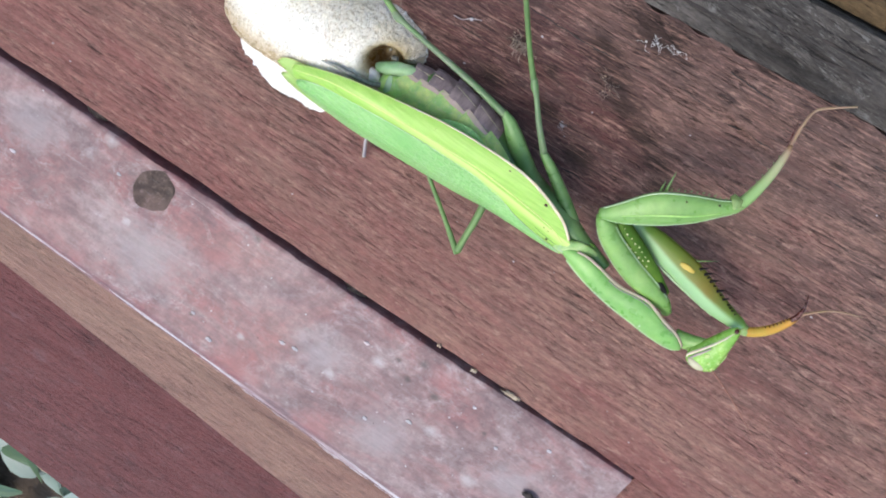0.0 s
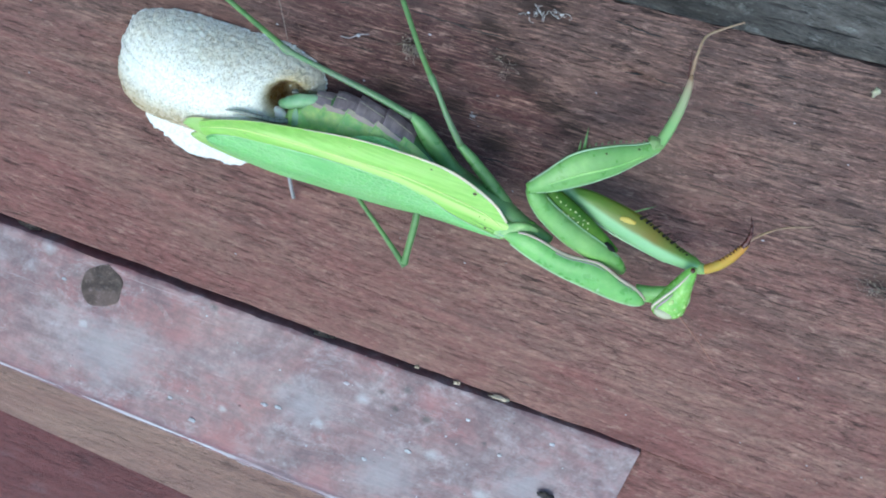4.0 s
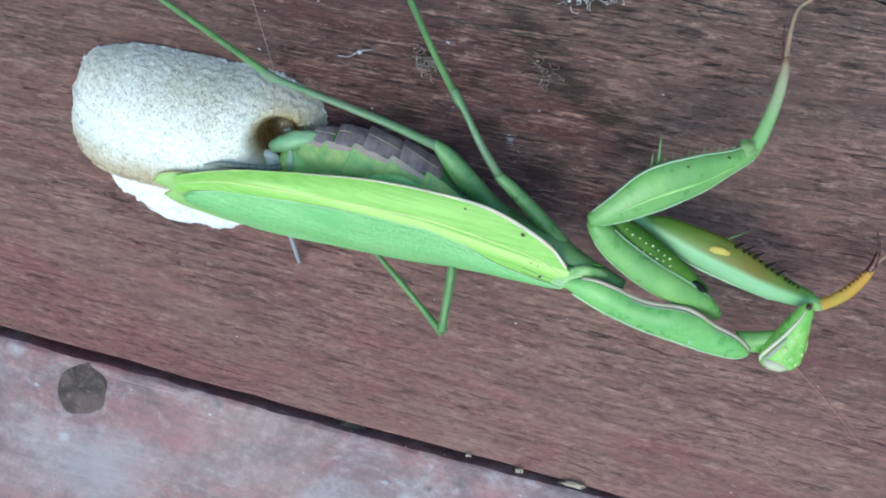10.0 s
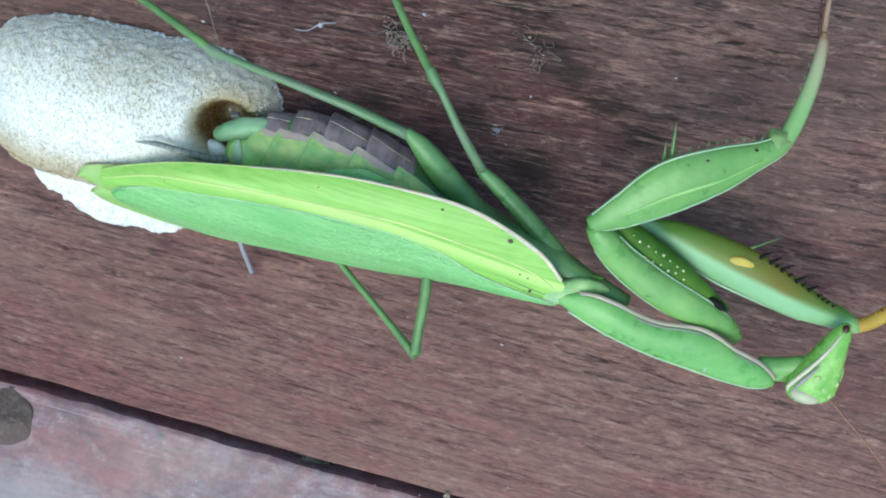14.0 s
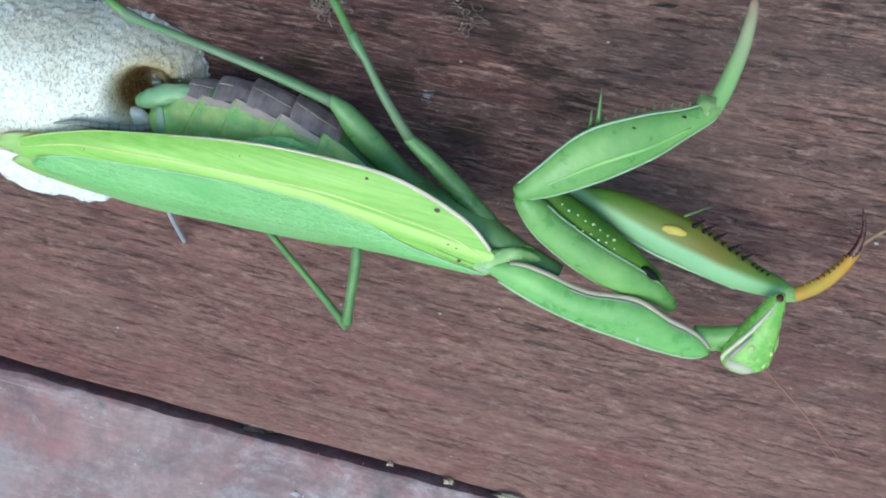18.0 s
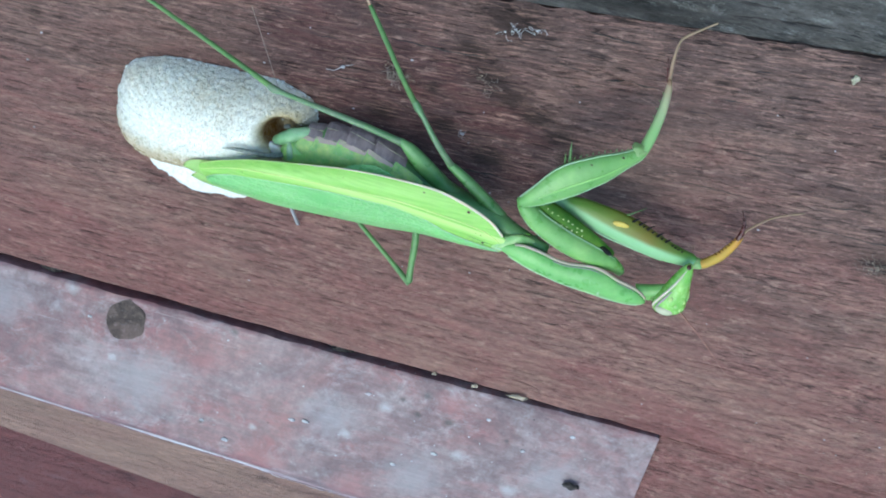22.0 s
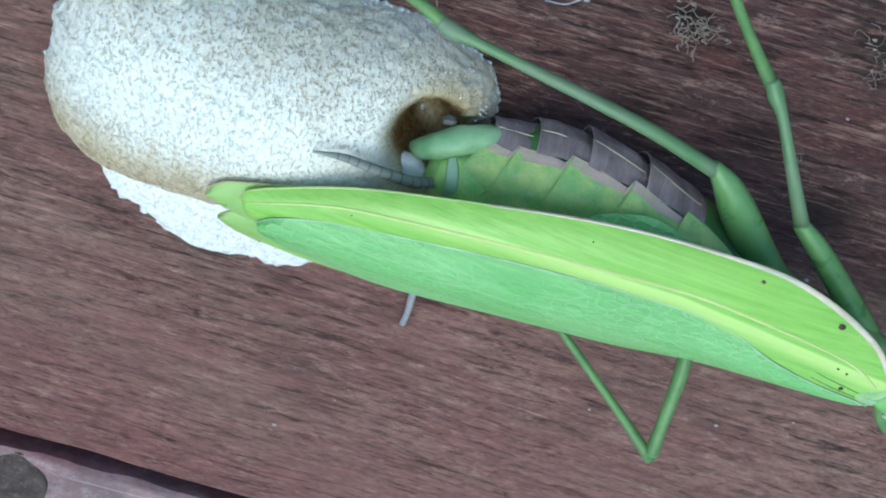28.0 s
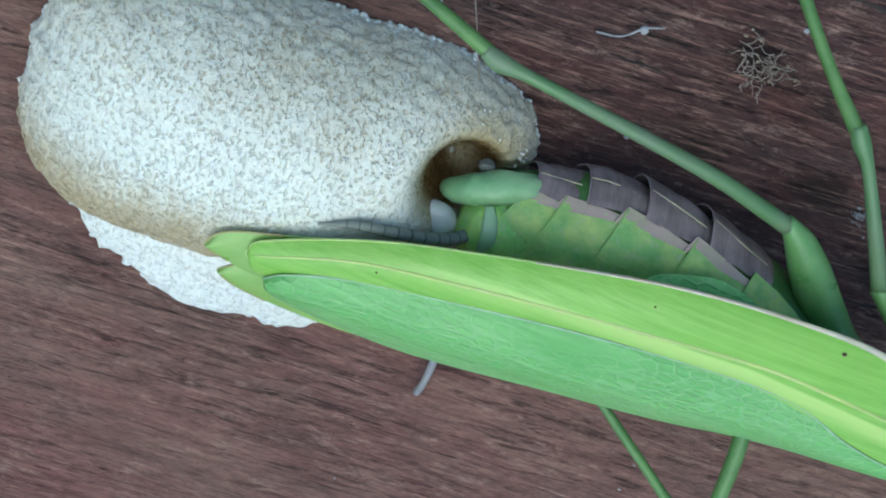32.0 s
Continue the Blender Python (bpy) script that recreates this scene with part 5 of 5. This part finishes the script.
part("middle_tibia", tube([(25.2, 28.9, 5.0, 0.4, 0.4), (24.6, 30.0, 2.6, 0.3, 0.3), (24.0, 31.0, 0.5, 0.2, 0.2)], 12, 8), M_LEG, mantis)

# abdomen: a row of overlapping segments
BELLY = curve_points([(13, 35.4, 5.4, 2.2, 2.2), (9, 36.0, 5.3, 2.9, 2.5), (7, 36.2, 5.2, 3.3, 2.7), (4, 36.6, 5.0, 4.2, 3.0), (1, 36.9, 4.8, 4.45, 3.15), (-2, 37.2, 4.6, 4.6, 3.25), (-6, 37.3, 4.2, 4.45, 3.2), (-8.6, 37.0, 3.7, 3.85, 2.95), (-11.3, 37.2, 3.6, 2.7, 2.4), (-12.6, 37.4, 3.8, 1.6, 1.5)], 140)


def belly_at(x):
    return BELLY[int(np.argmin(abs(BELLY[:, 0] - x)))]


def belly_plate(x0, x1, a0, a1, lift0, lift1, m=9, n=14, wave=0.0):
    """A curved plate of the abdomen from x0 back to x1, over the angles a0 to a1 (0 is +y, 90 is up)."""
    def f(u, v):
        cx, cy, cz, w, h = belly_at(x0 + (x1 - x0) * u)
        a = radians(a0 + (a1 - a0) * v)
        k = 1 + lift0 * (1 - u) + lift1 * u + wave * noise.noise(Vector((2.2 * u + x0, 5 * v, 0.7)))
        return np.array((x0 + (x1 - x0) * u, cy + k * w * math.cos(a), cz + k * h * math.sin(a)))
    return grid_shape(m, n, f)


abdomen = part("abdomen", tube([(x, y, z, w * 0.96, h * 0.96) for x, y, z, w, h in BELLY[::8]], 40, 20), M_LEGGREEN, mantis, "plump green abdomen")
def arc_cord(x0, x1, a0, a1, lift0, lift1, half, n=8):
    """A thin cord on the abdomen."""
    rows = []
    for t in np.linspace(0, 1, n):
        p = belly_plate(x0 + (x1 - x0) * t, x1 - 0.01, a0 + (a1 - a0) * t, a1 + 1, lift0 + (lift1 - lift0) * t, 0, 2, 2)[0][0]
        rows.append((*p, half, half * 0.7))
    return tube(rows, 3 * n, 6)


def side_scale(x0, x1, a0, a1, lift0, lift1, slant, m=9, n=12):
    """A flank scale whose hind edge slants and stands off."""
    def f(u, v):
        x = x0 + (x1 - x0) * u - slant * v * u
        cx, cy, cz, w, h = belly_at(x)
        a = radians(a0 + 8 * (1 - u) + (a1 - a0 - 8 * (1 - u)) * v)
        k = 1 + lift0 * (1 - u) + lift1 * u * (1 - 0.4 * v)
        return np.array((x, cy + k * w * math.cos(a), cz + k * h * math.sin(a)))
    return grid_shape(m, n, f)


for x0, x1 in ((3.4, -1.1), (-0.8, -5.0), (-4.7, -8.1), (-7.8, -10.7)):
    plate = part("belly_plate", thick(belly_plate(x0, x1, -45, 42, -0.02, 0.09, 14, 22, 0.05), 0.1), M_PURPLE, abdomen, "purplish grey belly plate with a pale line")
    part("plate_rim", arc_cord(x1, x1, -35, 40, 0.09, 0.09, 0.045, 12), M_LILAC, plate, "pale rear edge of the plate")
    part("plate_line", arc_cord(x0 - 0.5, x1 + 0.05, 20, 15, 0.0, 0.1, 0.06), M_CREAM, plate)
for x0, x1 in ((6.2, 2.0), (2.2, -1.9), (-1.6, -6.0), (-5.6, -9.1), (-8.7, -11.2)):
    scale = part("side_plate", thick(side_scale(x0, x1, 38, 170, 0.0, 0.07, 2.4), 0.06), M_PLEURA, abdomen, "mottled green side plate")
    seam = side_scale(x0, x1, 38, 170, 0.0, 0.07, 2.4)[0][-12:]
    part("seam", tube([(*p, 0.06, 0.05) for p in seam], 24, 6), M_WINGVEIN, scale, "light green rear edge")
    if x0 < 6:
        part("side_ridge", thick(side_scale(x0 - 0.1, x1 - 0.05, 37, 50, 0.02, 0.085, 0.5, 9, 5), 0.06), M_PINK, scale, "pale pinkish side ridge")
TIP_AT = (-12.0, 38.0, 3.8)
tip = part("abdomen_tip", tube([(-8.6, 38.8, 3.4, 0.8, 0.8), (-10.4, 39.3, 4.4, 0.9, 0.85), (-12.2, 39.0, 4.9, 0.95, 0.95), (-13.5, 38.3, 5.0, 0.88, 0.9), (-14.4, 37.6, 4.6, 0.72, 0.75), (-14.9, 37.2, 3.9, 0.45, 0.45)], 30, 20, knobs=0.08, seed=3), M_MINT, mantis, "soft pale green tip dipping into the foam", pivot=TIP_AT)
part("tip_ring", tube([(-7.0, 36.8, 3.4, 2.6, 2.3), (-9.4, 36.4, 3.9, 2.75, 2.5), (-11.2, 36.3, 4.2, 2.5, 2.25), (-12.6, 36.3, 4.4, 2.05, 1.85), (-13.3, 36.3, 4.4, 1.5, 1.3), (-13.7, 36.3, 4.4, 0.7, 0.6)], 22, 22), M_PLEURA, mantis, "yellow green last segment")
part("milky_stripe", tube([(-12.7, 38.0, 5.55, 0.25, 0.08), (-12.4, 37.3, 6.05, 0.42, 0.09), (-12.1, 36.2, 6.3, 0.46, 0.09), (-11.9, 34.8, 5.7, 0.4, 0.09)], 16, 8), M_PALEGREEN, mantis, "milky stripe on the last segment")
part("tip_valve", blob((-13.5, 39.6, 4.2), (0.5, 0.32, 0.4), 14, 10, 0.4, 7), M_GREYDARK, mantis, "dark grey wet valve at the tip")
lobe_shape, _ = sheet([(-4.6, 38.3, 8.8), (-3.7, 39.1, 8.7), (-2.3, 39.7, 8.7), (-0.6, 40.1, 8.7), (1.0, 39.9, 8.8), (2.7, 39.4, 9.0)], [(-4.6, 37.4, 9.2), (-3.7, 37.6, 9.3), (-2.3, 37.9, 9.4), (-0.6, 38.1, 9.5), (1.0, 38.2, 9.6), (2.7, 38.3, 9.7)], lambda s, v: 0.1 * math.sin(math.pi * v), 24, 8, 0.08)
part("hind_wing_fold", lobe_shape, M_WING, mantis, "netted pale green fold under the wing")
CERCUS_AT = (-12.9, 35.9, 5.4)
CERCUS = [(*CERCUS_AT, 0.36, 0.36), (-14.5, 36.0, 6.7, 0.36, 0.36), (-16.9, 36.6, 7.9, 0.33, 0.33), (-19.0, 36.9, 8.3, 0.24, 0.24), (-20.9, 36.6, 8.3, 0.07, 0.07)]
cercus = part("cercus", tube(CERCUS, 34, 10, knobs=0.0), M_GREYSKIN, mantis, "grey ringed tail feeler", pivot=CERCUS_AT)
for k in range(11):
    t = 0.05 + 0.075 * k
    rows = curve_points(CERCUS, 101)
    c, d = rows[int(t * 100)], rows[int(t * 100) + 1]
    ring = part("ring", tube([(*c[:3], c[3] * 1.05, c[3] * 1.05), (*d[:3], d[3] * 1.05, d[3] * 1.05)], 3, 10), M_GREYDARK, cercus)

# ---- small things on the boards ----
def tuft(name, center, n, reach, seed, label, mat, lift=0.5, fine=0.022):
    """Curled silk threads that lie on the board, with crumbs caught in them."""
    r = np.random.default_rng(seed)
    ob = thing(name, center, label, "cobweb", "tufts of silk on the board")
    shapes = []
    for _ in range(n * 3):
        a = r.uniform(0, 2 * math.pi)
        p = np.array(center) + np.array((r.normal() * reach * 0.3, r.normal() * reach * 0.22, 0.1))
        rows = []
        for k in range(5):
            rows.append((*p, fine, fine))
            a += r.uniform(-1.6, 1.6)
            p = p + np.array((math.cos(a), math.sin(a) * 0.8, 0)) * reach * 0.13
            p[2] = center[2] + 0.1 + r.uniform(0, lift)
        shapes.append(tube(rows, 10, 4))
    part("threads", joined(shapes), mat, ob)["kind"] = "stuff"
    crumbs = [blob(np.array(center) + np.array((r.normal() * reach * 0.3, r.normal() * reach * 0.22, 0.15 + r.uniform(0, 0.2))), (r.uniform(0.06, 0.2), r.uniform(0.05, 0.14), 0.08), 7, 5, 0.5, int(r.integers(999))) for _ in range(n)]
    part("crumbs", joined(crumbs), M_DRYLEAF if mat == M_THREAD else mat, ob)["kind"] = "stuff"
    return ob


tuft("silk_tuft", (-1.2, 49.5, 0.1), 12, 3.2, 1, "matted pale silk and frass on the red board", M_THREAD, 0.7, 0.035)
tuft("silk_tuft", (12.2, 60.2, 0.0), 4, 2.6, 2, "white wisps of old silk on the board", M_WISP)
tuft("silk_tuft", (15.4, 60.8, 0.0), 3, 2.0, 3, "white wisps of old silk on the board", M_WISP)
tuft("silk_tuft", (10.6, 52.0, 0.0), 5, 3.4, 4, "tangled brownish silk on the board", M_THREAD)
tuft("silk_tuft", (9.5, 43.6, 0.0), 4, 0.9, 6, "small white tuft on the board", M_CHALK)
tuft("silk_tuft", (70.0, 41.0, 0.0), 12, 3.0, 8, "grey cobweb over a dark crevice in the board", M_THREAD)
thread = thing("silk_thread", (-8.2, 48.4, 0), "single pale silk thread with a white knot", "cobweb")
part("thread", tube([(-10.4, 47.6, 0.4, 0.06, 0.06), (-9.2, 48.0, 0.9, 0.06, 0.06), (-8.2, 48.9, 0.9, 0.07, 0.07), (-7.0, 49.2, 0.3, 0.05, 0.05)], 16, 5), M_CHALK, thread)
part("knot", blob((-8.2, 48.8, 0.9), (0.28, 0.24, 0.2), 8, 6, 0.3), M_CHALK, thread)
strand = thing("silk_thread", (-17.5, 46.0, 0), "fine silk thread across the board", "cobweb")
part("thread", tube([(-21.5, 53.5, 0.4, 0.04, 0.04), (-18.0, 48.0, 2.2, 0.04, 0.04), (-15.6, 43.4, 2.6, 0.04, 0.04)], 14, 5), M_THREAD, strand)


def crumb(name, at, size, seed, label, mat, category, group=""):
    return tagged(part(name, blob(at, size, 16, 10, 1.1, seed), mat), label, category, group)


crumb("wood_crumb", (55.1, 66.6, 0.2), (0.35, 0.6, 0.3), 1, "small yellowish white crumb on the weathered board", M_CREAM, "crumb")
crumb("leaf_crumb", (30.2, -0.2, 0.4), (1.3, 0.4, 0.3), 2, "dry tan leaf crumb caught in the gap", M_DRYLEAF, "leaf")
crumb("leaf_crumb", (23.0, -0.3, 0.4), (0.5, 0.3, 0.3), 5, "dry tan leaf crumb caught in the gap", M_DRYLEAF, "leaf")
crumb("leaf_crumb", (16.2, -0.1, 0.3), (0.35, 0.25, 0.2), 7, "dry tan leaf crumb caught in the gap", M_DRYLEAF, "leaf")
crumb("soil_crumb", (0.4, -1.4, -1.3), (1.7, 0.9, 0.5), 9, "dark dirt packed into the gap", M_DIRT, "dirt")
crumb("soil_crumb", (-47.6, -1.4, -1.3), (1.6, 0.7, 0.5), 12, "dark dirt packed into the gap", M_DIRT, "dirt")
crumb("soil_crumb", (43.6, -13.5, 3.4), (1.3, 0.6, 0.35), 15, "dark dirt lump on the ledge", M_DIRT, "dirt")
plug = thing("screw_plug", (-34.6, -6.0, 1), "round weathered wooden plug sunk in the ledge", "plug")
part("plug_face", blob((-34.6, -6.0, ledge_at(-34.6, -6.0) + 0.1), (3.6, 3.7, 0.3), 72, 24, 0.17, 8, Euler((radians(-14), 0, 0)).to_matrix()), M_PLUG, plug)
for k, (r, a0, a1) in enumerate(((2.9, 0.4, 3.6), (2.2, 3.4, 5.9), (1.5, 1.2, 4.0), (0.9, 4.2, 6.6))):
    rows = [(-34.6 + r * math.cos(a) * 0.95, -6.0 + r * math.sin(a), ledge_at(-34.6, -6.0) + 0.38 - 0.25 * r * math.sin(a) - 0.025 * r * r, 0.2, 0.05) for a in np.linspace(a0, a1, 12)]
    part("growth_ring", tube(rows, 30, 6, knobs=0.4, seed=k), M_PLUGRING, plug)


DROPS = [(-4.2, -15.8, 0.8), (-2.0, -15.4, 0.75), (-14.4, -22.8, 0.8), (-55.9, -13.8, 0.7), (-18.8, -20.2, 0.5), (6.9, -7.3, 0.6), (-40, -7, 0.5), (27, -6, 0.5), (34, -10, 0.6), (20, -15, 0.8), (41, -5, 0.6), (14, -19, 0.7)]
for k, (x, y, r) in enumerate(DROPS):
    tagged(part("dropping", blob((x, y, ledge_at(x, y) + 0.02), (r * 0.75, r * 0.6, 0.06), 20, 8, 0.6, k + 20), M_CHALK), "chalky white speck dried on the red ledge", "dropping", "white specks on the ledge")
rng = np.random.default_rng(21)
specks = []
for _ in range(45):
    x, y = rng.uniform(-70, 54), rng.uniform(-25, -1.5)
    r = rng.uniform(0.06, 0.2)
    specks.append(blob((x, y, ledge_at(x, y)), (r, r, 0.1), 6, 4, 0.3, int(rng.integers(1000))))
tagged(part("pale_grit", joined(specks), M_CHALK), "tiny pale grit scattered on the ledge", "grit", kind="stuff")
specks = []
for _ in range(22):
    x, y = rng.uniform(-70, 54), rng.uniform(-25, -1.5)
    r = rng.uniform(0.06, 0.2)
    specks.append(blob((x, y, ledge_at(x, y)), (r, r * 0.7, 0.08), 7, 4, 0.3, int(rng.integers(1000))))
tagged(part("dark_grit", joined(specks), M_PLUGRING), "tiny dark flecks scattered on the ledge", "grit", kind="stuff")
specks = []
for _ in range(70):
    x, y = rng.uniform(-75, 100), rng.uniform(2, 64)
    r = rng.uniform(0.05, 0.16)
    specks.append(blob((x, y, main_top(x, y)), (r * 1.4, r, 0.08), 6, 4, 0.3, int(rng.integers(1000))))
tagged(part("pale_grit", joined(specks), M_CHALK), "tiny pale specks on the red board", "grit", kind="stuff")
# A pale strip that paints the highlight along the ledge's near edge.
part_edge = part("edge_sheen", tube([(x, edge(x) + 0.75 + 0.3 * noise.noise(Vector((x * 0.1, 0, 0))), ledge_z(x, -24.7) - 0.03, (0.7 + 0.7 * smooth_step(-40, 10, x)) * (1 + 0.8 * noise.noise(Vector((x * 0.2, 1, 0))) + 0.5 * noise.noise(Vector((x * 1.3, 1, 0)))), 0.09) for x in np.linspace(-80, 54, 160)], 400, 8, up=(0, -0.35, 1), knobs=0.15, seed=1), M_EDGE_SHEEN)
tagged(part_edge, "pale strip painting the highlight on the worn edge of the ledge board", "board edge", kind="structure")


def leaf_shape(at, length, width, turn, tilt, seed):
    m = Euler((tilt, 0.3 * math.sin(seed), turn)).to_matrix()
    def f(u, v):
        w = width * math.sin(math.pi * min(max(u, 0.02), 0.98)) ** 0.7
        p = m @ Vector(((u - 0.5) * length, (v - 0.5) * w, -0.12 * length * (2 * u - 1) ** 2 + 0.25 * abs(v - 0.5) * w))
        return np.array(p) + np.array(at)
    return grid_shape(7, 5, f)


rng = np.random.default_rng(8)
for n, (mat, count) in enumerate(((M_LEAF, 150), (M_LEAFPALE, 70), (M_DRYLEAF, 40))):
    shapes = [leaf_shape((rng.uniform(-190, 80), rng.uniform(-330, -118), rng.uniform(-86, -46)), rng.uniform(16, 30), rng.uniform(9, 17), rng.uniform(0, 6.3), rng.uniform(-0.6, 0.6), k) for k in range(count)]
    tagged(part("ground_leaves", joined(shapes), mat), ("dark green leaves on the ground below", "pale bluish green leaves on the ground below", "dry tan leaves on the ground below")[n], "leaves", kind="stuff")


def motions():
    """The tail feeler rises and sinks, the abdomen tip dips, the antennae sway."""
    base = Vector((12, 36, 0))

    def at(p, rx=0, ry=0, rz=0):
        x, y, z = (Vector(p) - base) * MM
        return pose(x, y, z, rx, ry, rz)

    lows = ((0.0, 10), (3.0, 12), (5.5, 2), (6.0, 4), (6.5, 4), (7.0, 6), (8.0, 11), (9.0, 14), (10.0, 14), (11.0, 9), (12.0, 8), (13.0, 7), (13.5, 2), (15.5, 2), (16.0, 7), (17.0, 8), (18.0, 13), (19.0, 12), (20.0, 4),
            (21.0, 4), (22.0, 5), (23.0, 3), (23.5, 6), (24.0, 14), (24.5, 5), (26.5, 3), (27.0, 0), (28.5, 0), (29.5, 4), (30.0, 9), (30.5, 11), (31.0, 14), (32.0, 14))
    walk(cercus, [(t, at(CERCUS_AT, 0, -0.3 * a, a)) for t, a in lows])
    tip_rows = []
    for k in range(33):
        a = 2.5 * math.sin(2.1 * k) + 1.5 * math.sin(0.9 * k + 1)
        tip_rows.append((float(k), at(TIP_AT, 0, 0.6 * a, a)))
    walk(tip, tip_rows)
    walk(antenna, [(t, at(ANTENNA_AT, 0, 0, a)) for t, a in ((0.0, 14), (3.0, 6), (6.0, -4), (9.0, 2), (12.0, 0), (16.0, 0), (19.0, 2), (22.0, -2), (27.0, 3), (32.0, 0))])
    walk(antenna_two, [(t, at(ANTENNA2_AT, a, 0, b)) for t, a, b in ((0.0, -105, 70), (8.0, -105, 70), (14.0, -105, 70), (17.8, -105, 70), (18.2, -70, 45), (18.6, -25, 15), (19.0, 0, 0), (19.3, -25, 15), (19.6, -70, 45), (20.0, -105, 70), (26.0, -105, 70), (32.0, -105, 70))])


motions()
